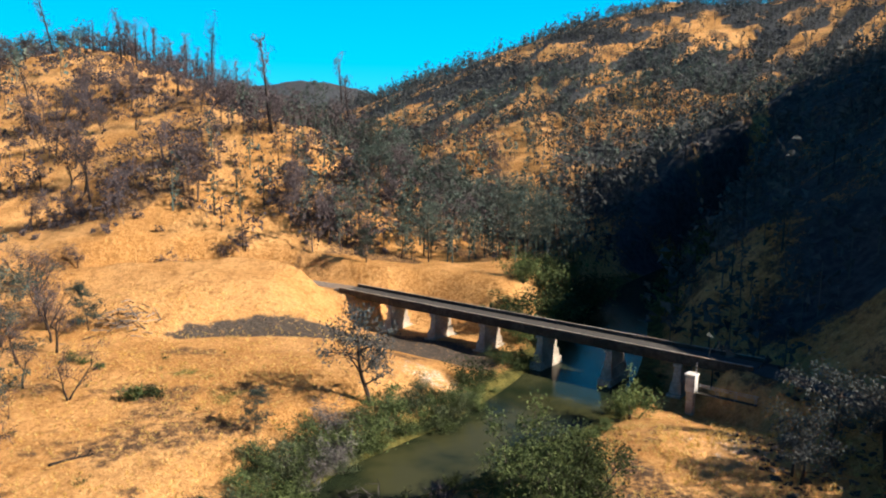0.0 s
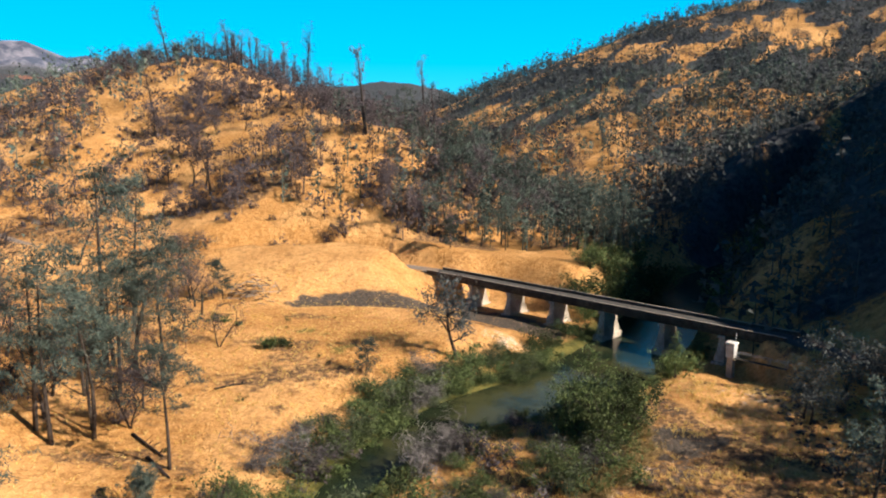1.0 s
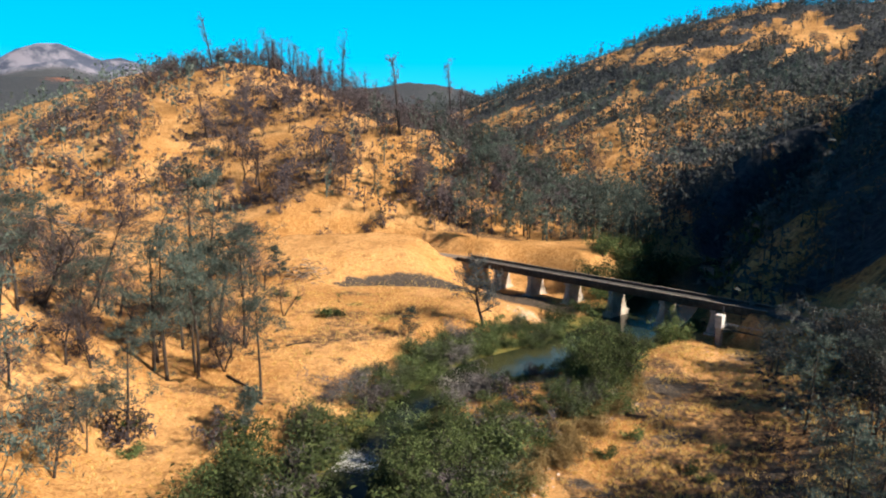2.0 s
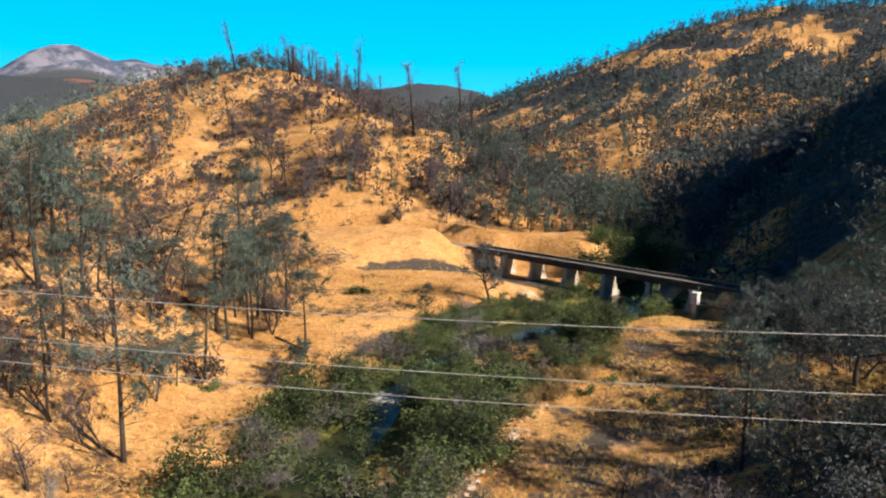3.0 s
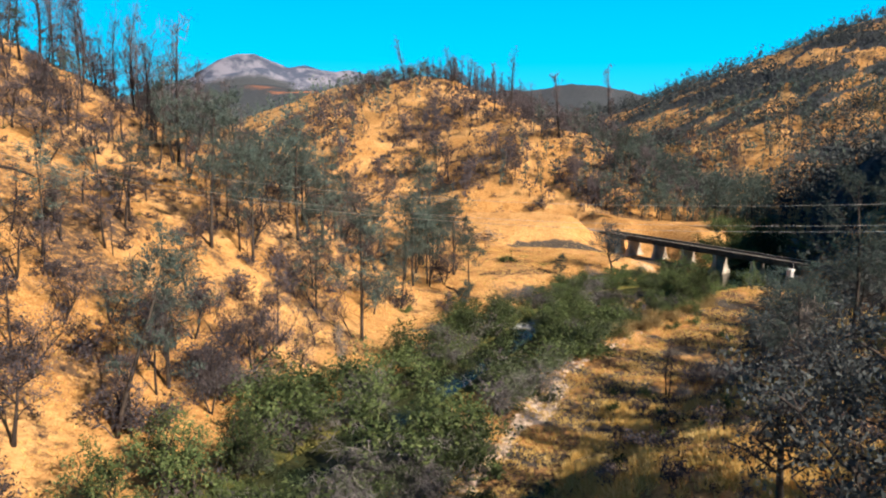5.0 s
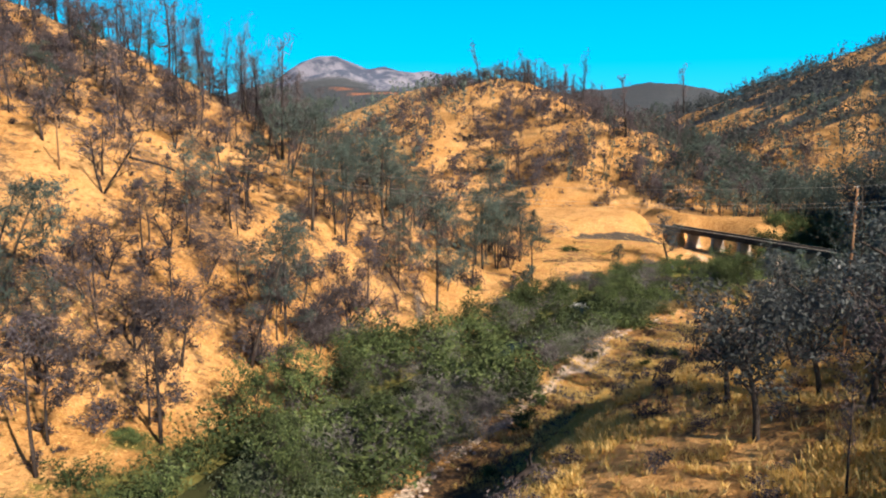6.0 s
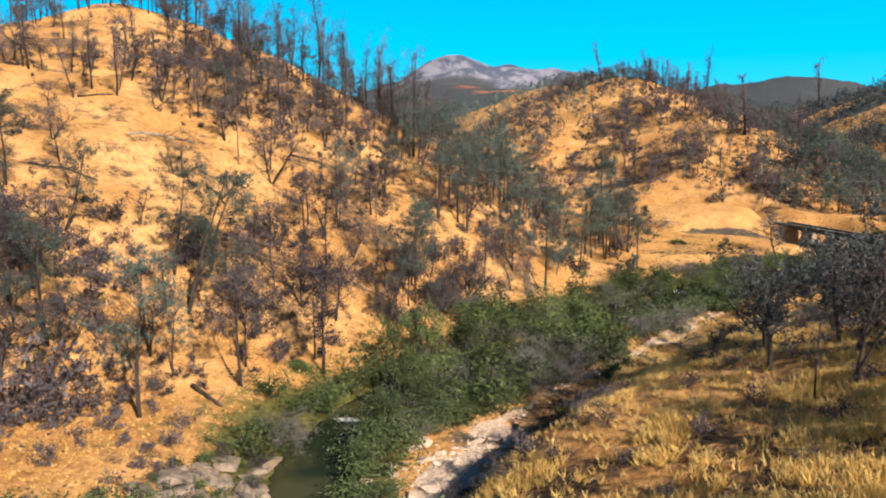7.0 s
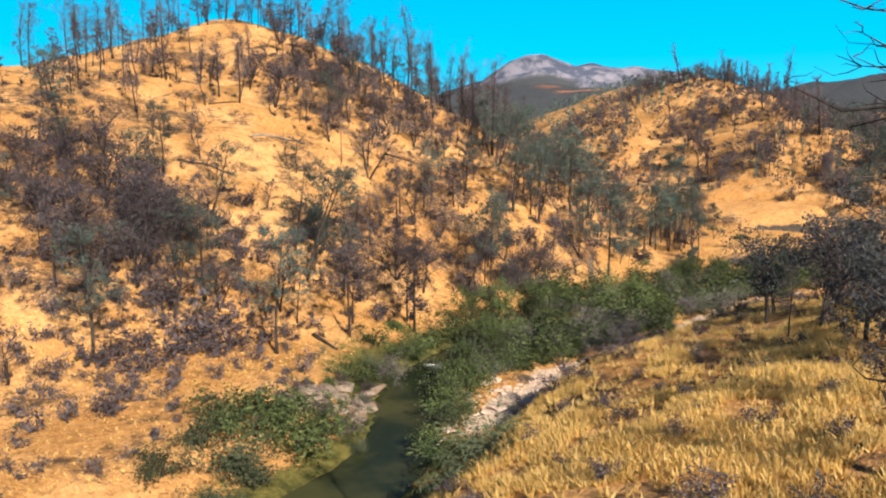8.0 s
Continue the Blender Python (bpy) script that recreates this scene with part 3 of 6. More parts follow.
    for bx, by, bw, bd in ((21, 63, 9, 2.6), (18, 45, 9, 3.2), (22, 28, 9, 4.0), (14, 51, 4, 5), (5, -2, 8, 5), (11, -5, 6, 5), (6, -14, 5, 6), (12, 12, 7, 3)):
        tree_shadows = np.maximum(tree_shadows, np.exp(-(((x - bx) / bw) ** 2 + ((y - by) / bd) ** 2)))
    silt_and_shade = np.maximum(silt_and_shade, np.clip(0.8 * blobs(x, y, ((4, -78, 5, 8, 1), (6, -89, 4, 5, 1))) + 0.5 * fractal(x, y, 4, 69, 3), 0, 0.9) * east)
    silt_and_shade = np.maximum(silt_and_shade, flat * np.clip(0.20 + 0.18 * step(-10, -30, y) - 0.22 * step(30, 60, y) + 0.75 * tree_shadows + 0.8 * fractal(x, y, 6, 75, 3), 0, 0.95))
    litter_and_shade = litter_and_shade * (1 - step(-82, -72, x) * step(108, 114, y) * step(160, 154, y) * step(34, 24, x))
    knoll = step(152, 164, y) * step(30, 18, x) * step(430, 400, y) * step(-240, -215, x)
    litter_and_shade = litter_and_shade * (1 - knoll) + knoll * 0.75 * step(0.35, 0.9, knoll_cover(x, y))
    far = np.hypot(x, y - 100)
    brush = step(270, 330, far) * step(330, 420, y) * np.clip(0.05 + 0.95 * mountain_cover(x, y), 0, 1)
    # dark brush colour over the wooded hill, standing in for its shade too
    brush = np.maximum(brush, hill_shade * np.clip(0.75 + 0.9 * fractal(x, y, 14, 83, 3), 0, 1))
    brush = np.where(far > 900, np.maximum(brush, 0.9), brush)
    hazy_granite = step(2300, 2600, far) * step(170, 260, z + 110 * fractal(x, y, 130, 91, 4)) * 0.9
    red = 1.0 * np.exp(-(((x + 985) / 160) ** 2 + ((y - 1395) / 60) ** 2)) * np.clip(0.12 + 2.4 * fractal(x, y, 90, 95, 3), 0, 1)
    for name, cols in (("cover", (gravel, green, litter_and_shade, silt_and_shade)), ("distance_cover", (brush, hazy_granite, red, np.ones_like(x)))):
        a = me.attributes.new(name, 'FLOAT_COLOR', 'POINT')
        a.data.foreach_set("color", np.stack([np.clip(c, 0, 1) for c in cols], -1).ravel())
    me.materials.append(GROUND)
    return tagged(new("ground", me), "dry golden grass hills, gravel banks and burnt slopes of the creek valley", "ground", kind="structure")


def strip(name, line, half_of, lift, material, across=6):
    """A band along a line that lies on its heights."""
    p = line[:, :2]
    d = np.gradient(p, axis=0)
    d /= np.linalg.norm(d, axis=1)[:, None]
    side = np.stack([d[:, 1], -d[:, 0]], 1)
    u = np.linspace(-1, 1, across)
    pts = p[:, None] + side[:, None] * (u[None, :, None] * half_of[:, None, None])
    z = np.broadcast_to(lift[:, None], pts.shape[:2])
    g = Geo()
    n = len(p)
    g.add(np.dstack([pts, z]), [(i * across + j, i * across + j + 1, (i + 1) * across + j + 1, (i + 1) * across + j) for i in range(n - 1) for j in range(across - 1)])
    return g.mesh(name, material, True)


ground = build_ground()
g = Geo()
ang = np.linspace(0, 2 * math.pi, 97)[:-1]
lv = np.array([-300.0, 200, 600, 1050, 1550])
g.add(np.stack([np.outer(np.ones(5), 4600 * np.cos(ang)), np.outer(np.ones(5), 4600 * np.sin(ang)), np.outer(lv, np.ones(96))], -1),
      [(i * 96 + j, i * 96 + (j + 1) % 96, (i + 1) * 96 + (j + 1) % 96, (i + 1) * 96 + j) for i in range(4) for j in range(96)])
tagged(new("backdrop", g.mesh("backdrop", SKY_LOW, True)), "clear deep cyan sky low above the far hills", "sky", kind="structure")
water_mesh = strip("water", RIVER_LINE, RIVER_LINE[:, 2] / 2 + 2.6, water_level(RIVER_LINE[:, 1]), WATER, 9)
foam = water_mesh.attributes.new("foam", 'FLOAT', 'POINT')
wc = np.empty(len(water_mesh.vertices) * 3)
water_mesh.vertices.foreach_get("co", wc)
wc = wc.reshape(-1, 3)
foam.data.foreach_set("value", 0.85 * np.exp(-(((wc[:, 1] + 77) / 1.5) ** 2 + ((wc[:, 0] + 23) / 2.6) ** 2)) + 0.62 * np.exp(-((wc[:, 1] - 37) / 5) ** 2)
                      + 0.5 * np.exp(-((wc[:, 1] + 48) / 5) ** 2))
tagged(new("water", water_mesh), "slow dark green creek with small white rapids", "creek", kind="structure")
tagged(new("road_west", strip("road_west", WEST_LINE, np.full(len(WEST_LINE), 2.1), WEST_LINE[:, 2] + 0.10, DIRT_ROAD)), "pale dirt road along the foot of the knoll", "road", kind="structure")
tagged(new("road_east", strip("road_east", EAST_LINE, np.full(len(EAST_LINE), 2.4), EAST_LINE[:, 2] + 0.06, ASPHALT)), "dark asphalt road in hillside shade beyond the bridge", "road", kind="structure")


# ---- bridge ----
def build_bridge():
    A, B = Vector((-20.5, 145.3, 0)), Vector((42.5, 97.0, 0))
    length = (B - A).length
    root = tagged(new("bridge"), "old narrow concrete beam bridge on wall piers across the creek", "bridge")
    root.matrix_world = pose(A.x, A.y, 0, 0, 0, math.degrees(math.atan2(B.y - A.y, B.x - A.x)))
    piers = [13.2, 23.9, 34.8, 46.2, 58.3, 69.0]
    ends = [0.0] + piers + [length]
    for a, b in zip(ends, ends[1:]):
        g = Geo()
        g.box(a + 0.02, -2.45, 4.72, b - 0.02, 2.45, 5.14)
        bevelled("deck_slab", g, STAINED_SHADED, 0.03, root)
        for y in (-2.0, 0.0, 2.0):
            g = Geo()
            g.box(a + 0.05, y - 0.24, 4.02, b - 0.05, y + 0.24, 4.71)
            bevelled("girder", g, STAINED_SHADED, 0.03, root)
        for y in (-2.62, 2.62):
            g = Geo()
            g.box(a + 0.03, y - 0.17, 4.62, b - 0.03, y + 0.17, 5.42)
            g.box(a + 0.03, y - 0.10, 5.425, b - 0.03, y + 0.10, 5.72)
            parapet = bevelled("parapet", g, STAINED_SHADED, 0.03, root)
            # parapet top kept in lighter concrete, its sunlight put into the colour
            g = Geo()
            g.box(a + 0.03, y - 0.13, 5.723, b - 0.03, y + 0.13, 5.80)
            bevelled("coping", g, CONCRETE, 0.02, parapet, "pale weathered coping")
        g = Geo()
        g.box(a + 0.04, -2.3, 5.145, b - 0.04, 2.3, 5.2)
        part("road_surface", g, ASPHALT, root, "worn dark asphalt")
    for k, s in enumerate(piers):
        pier = part("pier", pier_mesh(), CONCRETE, root)
        pier.location = (s, 0, 0)
        g = Geo()
        g.box(-0.62, -2.6, 3.60, 0.62, 2.6, 4.0)
        bevelled("cap", g, CONCRETE, 0.04, pier)
        g = Geo()
        g.box(-1.15, -3.6, -2.9, 1.15, 3.6, -0.3, 0.12)
        bevelled("footing", g, CONCRETE, 0.05, pier)
    for s, sign in ((-1.0, 1), (length + 1.0, -1)):
        g = Geo()
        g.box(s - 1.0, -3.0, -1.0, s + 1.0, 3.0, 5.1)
        ab = bevelled("abutment", g, STAINED_SHADED, 0.05, root)
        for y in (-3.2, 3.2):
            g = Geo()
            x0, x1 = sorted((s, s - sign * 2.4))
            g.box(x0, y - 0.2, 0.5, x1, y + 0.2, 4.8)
            bevelled("wing_wall", g, STAINED_SHADED, 0.04, ab)
    return root


def pier_mesh():
    """A wall pier: narrow above, stepping out to a battered foot."""
    g = Geo()

    def loft(z0, a0, b0, z1, a1, b1):
        g.add([(-a0, -b0, z0), (a0, -b0, z0), (a0, b0, z0), (-a0, b0, z0), (-a1, -b1, z1), (a1, -b1, z1), (a1, b1, z1), (-a1, b1, z1)],
              [(0, 3, 2, 1), (4, 5, 6, 7), (0, 1, 5, 4), (1, 2, 6, 5), (2, 3, 7, 6), (3, 0, 4, 7)])
    loft(-1.2, 0.98, 3.0, 1.25, 0.74, 2.6)
    loft(1.253, 0.62, 2.45, 3.59, 0.46, 2.2)
    return g.mesh("pier", CONCRETE)


build_bridge()


def build_gauge_house():
    root = tagged(new("gauging_station"), "white-roofed grey stream gauging shelter on a concrete pillar", "gauging station")
    root.matrix_world = pose(32.7, 94.8, 0, 0, 0, -38)
    g = Geo()
    g.box(-0.5, -0.5, -2.2, 0.5, 0.5, 2.4)
    bevelled("pillar", g, CONCRETE, 0.05, root)
    g = Geo()
    g.box(-0.66, -0.66, 2.4, 0.66, 0.66, 4.55)
    house = bevelled("shelter", g, GALVANISED, 0.03, root, "grey sheet-steel shelter")
    g = Geo()
    g.box(-0.76, -0.76, 4.553, 0.76, 0.76, 4.80)
    bevelled("roof", g, WHITE_PAINT, 0.03, house, "white flat roof")
    g = Geo()
    g.box(-0.33, -0.71, 2.5, 0.33, -0.665, 4.3)
    bevelled("door", g, GALVANISED, 0.01, house)
    g = Geo()
    g.tube([(0.5, 0.2, 4.79), (0.5, 0.2, 6.3)], 0.04, 6)
    part("mast", g, GALVANISED, house)
    g = Geo()
    g.box(0.52, -0.4, 2.28, 8.5, 0.4, 2.36)
    bevelled("catwalk", g, STAINED_SHADED, 0.01, root, "narrow steel catwalk")
    for y in (-0.42, 0.42):
        g = Geo()
        g.tube([(0.9, y, 3.35), (8.5, y, 3.35)], 0.03, 5)
        part("handrail", g, GALVANISED, root)
    for x in (1.0, 3.4, 5.8, 8.3):
        for y in (-0.42, 0.42):
            g = Geo()
            g.tube([(x, y, 2.37), (x, y, 3.35)], 0.025, 5)
            part("post", g, GALVANISED, root)


build_gauge_house()


# ---- power line across the valley ----
def hgt(x, y):
    return float(height(np.array([x]), np.array([y]))[0])


def build_pole(x, y, top, lean):
    base = hgt(x, y)
    root = tagged(new("utility_pole"), "brown wooden utility pole with one crossarm", "utility pole", "power line poles")
    root.matrix_world = pose(x, y, base, 0, lean, 92)
    h = top - base
    g = Geo()
    g.tube([(0, 0, -0.5), (0, 0, h * 0.5), (0, 0, h)], [0.17, 0.145, 0.11], 9)
    part("shaft", g, POLE_WOOD, root, smooth=True)
    g = Geo()
    g.box(-1.3, -0.16, h - 1.75, 1.3, -0.05, h - 1.6)
    arm = bevelled("crossarm", g, POLE_WOOD, 0.01, root)
    for px_ in (-1.2, 0.5, 1.2):
        g = Geo()
        g.tube([(px_, -0.1, h - 1.6), (px_, -0.1, h - 1.42), (px_, -0.1, h - 1.36)], [0.03, 0.06, 0.04], 7)
        part("insulator", g, GALVANISED, arm)
    g = Geo()
    g.tube([(0, 0, h), (0, 0, h + 0.2)], [0.05, 0.03], 7)
    part("top_pin", g, GALVANISED, root)


build_pole(29.5, -43.0, 32.0, 1.5)
zl = hgt(-90.0, -40.0)
build_pole(-90.0, -40.0, zl + 9.5, 0)
for yo, zr, zq in ((0.0, 32.15, zl + 9.6), (0.1, 30.6, zl + 8.1), (-1.15, 30.3, zl + 7.9)):
    for x0, z0, x1, z1, s in ((29.5, zr, -90.0, zq, 2.2 + 0.27 * (zq - zr)), (29.5, zr, 110.0, zr + 22, 3.0)):
        u = np.linspace(0, 1, 40)
        g = Geo()
        g.tube(np.stack([x0 + (x1 - x0) * u, -43 + yo + (3 * u if x1 < 0 else -9 * u), z0 + (z1 - z0) * u - 4 * s * u * (1 - u)], 1), 0.012, 4)
        tagged(part("power_wire", g, WIRE), "thin bright power wire strung across the valley", "wire", "power line wires")



# ---- plants ----
def bent(rng, h, sway, n=7, lean=(0, 0)):
    u = np.linspace(0, 1, n)
    k = rng.normal(size=(2, 3))
    x = sway * (k[0, 0] * u ** 2 + 0.6 * k[0, 1] * np.sin(u * 4 + k[0, 2])) - sway * 0.6 * k[0, 1] * math.sin(k[0, 2])
    y = sway * (k[1, 0] * u ** 2 + 0.6 * k[1, 1] * np.sin(u * 4 + k[1, 2])) - sway * 0.6 * k[1, 1] * math.sin(k[1, 2])
    return np.stack([x + lean[0] * u, y + lean[1] * u, h * u], 1)


def at_height(path, u):
    i = u * (len(path) - 1)
    a = min(int(i), len(path) - 2)
    return path[a] + (path[a + 1] - path[a]) * (i - a)


def limb(rng, start, az, up, length, droop=0.0, n=4, wob=0.12):
    u = np.linspace(0, 1, n)[:, None]
    d = np.array([math.cos(az) * math.cos(up), math.sin(az) * math.cos(up), math.sin(up)])
    p = start + d * length * u + np.array([0, 0, -droop * length]) * u ** 2
    p[1:] += rng.normal(size=(n - 1, 3)) * wob * length * u[1:]
    return p


def pine_geo(seed, h=14.0, bare=0.38, spread=0.24, leaves=20, limbs=24, size=0.38):
    """An airy pine: upturned limbs that carry tufts of long needles."""
    rng = np.random.default_rng(seed)
    wood, crown, trunk = Geo(), Geo(), bent(rng, h, 0.35)
    r = 0.016 * h
    wood.tube(trunk - [0, 0, 0.4] * (np.arange(7) == 0)[:, None], np.linspace(r, r * 0.15, 7), 6)
    tips = []
    for k in range(limbs):
        u = bare + (0.97 - bare) * (k + rng.random()) / limbs
        ln = h * spread * (0.35 + 1.1 * math.sin(math.pi * min(1, (1.02 - u) / (1.0 - bare)) ** 0.75 * 0.62)) * rng.uniform(0.5, 1.2)
        p = limb(rng, at_height(trunk, u), rng.random() * 6.28, rng.uniform(0.1, 0.9), ln, -0.14)
        wood.tube(p, np.linspace(0.25 * r * (1.2 - u), 0.012, 4), 3, False)
        tips += [p[-1], p[-2], 0.5 * (p[-1] + p[-2])]
        for _ in range(2):
            q = limb(rng, p[2], rng.random() * 6.28, rng.uniform(0.0, 0.9), ln * 0.45)
            wood.tube(q[::3], [0.03, 0.01], 3, False)
            tips += [q[-1], q[2]]
    for _ in range(4):
        u = bare * rng.uniform(0.4, 1.0)
        q = limb(rng, at_height(trunk, u), rng.random() * 6.28, rng.uniform(-0.2, 0.5), h * rng.uniform(0.04, 0.1))
        wood.tube(q[::3], [0.04, 0.012], 3, False)
    tips = np.array(tips + [trunk[-1], trunk[-1] - [0, 0, 0.3]])
    k = rng.integers(len(tips), size=len(tips) * leaves)
    at = tips[k] + rng.normal(size=(len(k), 3)) * [0.33, 0.33, 0.26] * rng.uniform(0.5, 1.3, (len(tips), 1))[k] * (h / 14) ** 0.5
    crown.leaves(at, size, 0.22, rng, -0.5)
    return wood, crown


def oak_geo(seed, h=9.0, leaves=16, size=0.34, slim=0.6, upright=0.75, tight=0.42, fork=0.3, stems=1, mains=6, twiggy=False, light=False):
    """A broad tree on one or more stems; twiggy ones carry upright shoots among few dry leaves."""
    rng = np.random.default_rng(seed)
    wood, crown, tips = Geo(), Geo(), []
    for s in range(stems):
        lean = rng.normal(size=2) * (0.05 if stems == 1 else 0.17) * h
        trunk = bent(rng, h * rng.uniform(0.6, 0.75), 0.35, 6, lean)
        r = 0.024 * h / stems ** 0.5
        wood.tube(trunk - [0, 0, 0.4] * (np.arange(6) == 0)[:, None], np.linspace(r, r * 0.35, 6), 4 if light else 6)
        for k in range(mains):
            u = fork + (1 - fork) * (k + rng.random()) / mains
            p = limb(rng, at_height(trunk, min(u, 1)), k * 2.4 + rng.random(), upright * rng.uniform(0.5, 1.4), h * rng.uniform(0.26, 0.42), 0.05)
            wood.tube(p[::3] if light else p, [r * 0.45, 0.03] if light else np.linspace(r * 0.45, 0.03, 4), 3 if light else 4, False)
            for _ in range(3):
                q = limb(rng, p[rng.integers(1, 4)], rng.random() * 6.28, rng.uniform(0.1, 1.2), h * rng.uniform(0.12, 0.22))
                wood.tube(q[::3], [0.045, 0.014], 3, False)
                tips += [q[-1], q[2]]
                w = limb(rng, q[2], rng.random() * 6.28, rng.uniform(0.0, 1.2), h * 0.1)
                if not light:
                    wood.tube(w[::3], [0.02, 0.008], 3, False)
                tips.append(w[-1])
    tips = np.array(tips)
    k = rng.integers(len(tips), size=len(tips) * leaves)
    at = tips[k] + rng.normal(size=(len(k), 3)) * tight * rng.uniform(0.5, 1.25, (len(tips), 1))[k] * (h / 9) ** 0.6
    crown.leaves(at[::2], size, slim, rng)
    if twiggy:
        crown.leaves(at[1::2], size * 3.0, slim * 0.15, rng, -1.1)
    else:
        crown.leaves(at[1::2], size, slim, rng)
    return wood, crown


def snag_geo(seed, h=15.0, limbs=16, stout=1.0, twigs=20):
    """A fire-killed trunk with steep broken limbs and brooms of dead twigs."""
    rng = np.random.default_rng(seed)
    wood, fine, trunk = Geo(), Geo(), bent(rng, h, 0.5)
    r = 0.013 * h * stout
    wood.tube(trunk - [0, 0, 0.4] * (np.arange(7) == 0)[:, None], np.linspace(r, r * 0.22, 7), 6)
    for k in range(limbs):
        u = 0.3 + 0.68 * (k + rng.random()) / limbs
        ln = h * rng.uniform(0.07, 0.19)
        p = limb(rng, at_height(trunk, u), rng.random() * 6.28, rng.uniform(0.5, 1.3), ln)
        fine.tube(p[[0, 2, 3]], [r * 0.3, r * 0.16, 0.02 * stout], 3, False)
        for _ in range(3):
            q = limb(rng, p[rng.integers(1, 4)], rng.random() * 6.28, rng.uniform(0.3, 1.3), ln * rng.uniform(0.3, 0.6))
            fine.tube(q[[0, 3]], [0.035 * stout, 0.014], 3, False)
        fine.leaves(p[rng.integers(1, 4, twigs)] + rng.normal(size=(twigs, 3)) * 0.26 * ln + [0, 0, 0.2], 1.1, 0.07 * stout, rng, -1.6)
    return wood, fine


def bush_geo(seed, h=2.0, stems=7, leaves=42, size=0.24, slim=0.45, twigs=True, loose=0.13):
    """A shrub of several stems, each ending in clumps of leaves of uneven height."""
    rng = np.random.default_rng(seed)
    wood, crown, tips = Geo(), Geo(), []
    for k in range(stems):
        p = limb(rng, np.array([*rng.normal(size=2) * 0.12 * h, -0.1]), k * 2.4, rng.uniform(0.5, 1.45), h * rng.uniform(0.5, 1.12))
        wood.tube(p, np.linspace(0.014 * h + 0.01, 0.01, 4), 3, False)
        tips += [p[3], p[2], 0.5 * (p[3] + p[2]), 0.5 * (p[1] + p[2])]
    tips = np.array(tips)
    at = np.repeat(tips, leaves // 3, 0)
    at = at + np.clip(rng.normal(size=at.shape), -1.7, 1.7) * loose * h * np.array([1.15, 1.15, 0.8]) * np.repeat(rng.uniform(0.6, 1.3, (len(tips), 1)), leaves // 3, 0)
    at[:, 2] = np.abs(at[:, 2] - 0.05) + 0.05
    crown.leaves(at, size, slim, rng)
    if twigs:
        crown.add(np.vstack(wood.v), wood.f)
    stool = Geo()
    stool.tube([(0, 0, -0.4), (0.02 * h, 0, 0.12 * h), (0.05 * h, 0.03 * h, 0.4 * h)], [0.05 * h, 0.035 * h, 0.01 * h], 6)
    return stool, crown


KINDS = {}


def kind(name, category, label, group, makers, wood, leaf, second="crown", distant=()):
    """Build the variants of a plant once as meshes to share; distant ones are made of fewer, coarser pieces."""
    KINDS[name] = (category, label, group, second, *[[(w.mesh("trunk", wood, True), c.mesh(second, leaf), h) for w, c, h in some] for some in (makers, distant)])


kind("grey_pine", "pine tree", "tall airy grey-green pine with a thin dark trunk on dry grass", "grey pines",
     [(*pine_geo(s, 14 + s % 3, 0.2 + 0.07 * (s % 4)), 14 + s % 3) for s in range(7)], BARK, PINE_LEAF, distant=[(*pine_geo(10 + s, 14, 0.25, 0.24, 7, 20, 0.7), 14) for s in range(4)])
kind("young_pine", "pine tree", "small young pine with sparse green needles on dry grass", "young pines", [(*pine_geo(20 + s, 6, 0.08, 0.26, 14, 30, 0.34), 6) for s in range(3)], BARK, PINE_LEAF)
kind("scorched_oak", "dead tree", "fire-scorched oak with brown leaves and blackened trunk", "scorched oaks",
     [(*oak_geo(40 + s, 9, (20, 13, 10)[s % 3], 0.25, 0.5, 0.95, 0.6, 0.25, 1 + s % 3, 6 - 2 * (s % 2), True), 9) for s in range(7)], CHAR, BROWN_LEAF,
     distant=[(*oak_geo(50 + s, 9, 10, 0.42, 0.5, 0.95, 0.6, 0.25, 1 + s % 2, 5, True, True), 9) for s in range(4)])
kind("scorched_pine", "dead tree", "fire-killed pine with brown needles and a charred trunk", "scorched pines",
     [(*pine_geo(30 + s, 12, 0.2 + 0.08 * (s % 3), 0.2, 10, 18, 0.5), 12) for s in range(4)], CHAR, BROWN_LEAF, distant=[(*pine_geo(34 + s, 12, 0.2, 0.2, 5, 14, 0.75), 12) for s in range(3)])
kind("oak_tree", "oak tree", "dusty dark green oak with a twisted trunk on the grassy slope", "live oaks", [(*oak_geo(60 + s, 9, 30, 0.27, 0.55, 0.6, 0.5, 0.3, 1, 8), 9) for s in range(4)], BARK, OAK_LEAF)
kind("alder", "alder tree", "tall dark green alder standing over the creek thicket", "creek alders", [(*oak_geo(70 + s, 8, 23, 0.31, 0.5, 0.95, 0.5, 0.12, 2, 7), 8) for s in range(4)], BARK, WILLOW_LEAF)
kind("dead_snag", "dead tree", "leafless burnt snag with short bare branches", "standing snags", [(*snag_geo(80 + s, 15, 17), 15) for s in range(6)], CHAR, TWIGS,
     distant=[(*snag_geo(86 + s, 15, 13, 1.6, 16), 15) for s in range(4)])
kind("bare_tree", "dead tree", "leafless bleached grey tree with many fine twigs", "bare trees", [(*snag_geo(90 + s, 10, 30), 10) for s in range(2)], SILVER, SILVER)
kind("willow", "willow", "dense green willow thicket beside the creek", "creek willows", [(*bush_geo(100 + s, 4.4, 7 + s, 90, 0.34, 0.46), 4.4) for s in range(6)], BARK, WILLOW_LEAF)
kind("grey_willow", "willow", "grey-green willow thicket beside the creek", "creek willows", [(*bush_geo(120 + s, 4.0, 11, 84, 0.31, 0.4), 4.0) for s in range(4)], BARK, SAGE_LEAF)
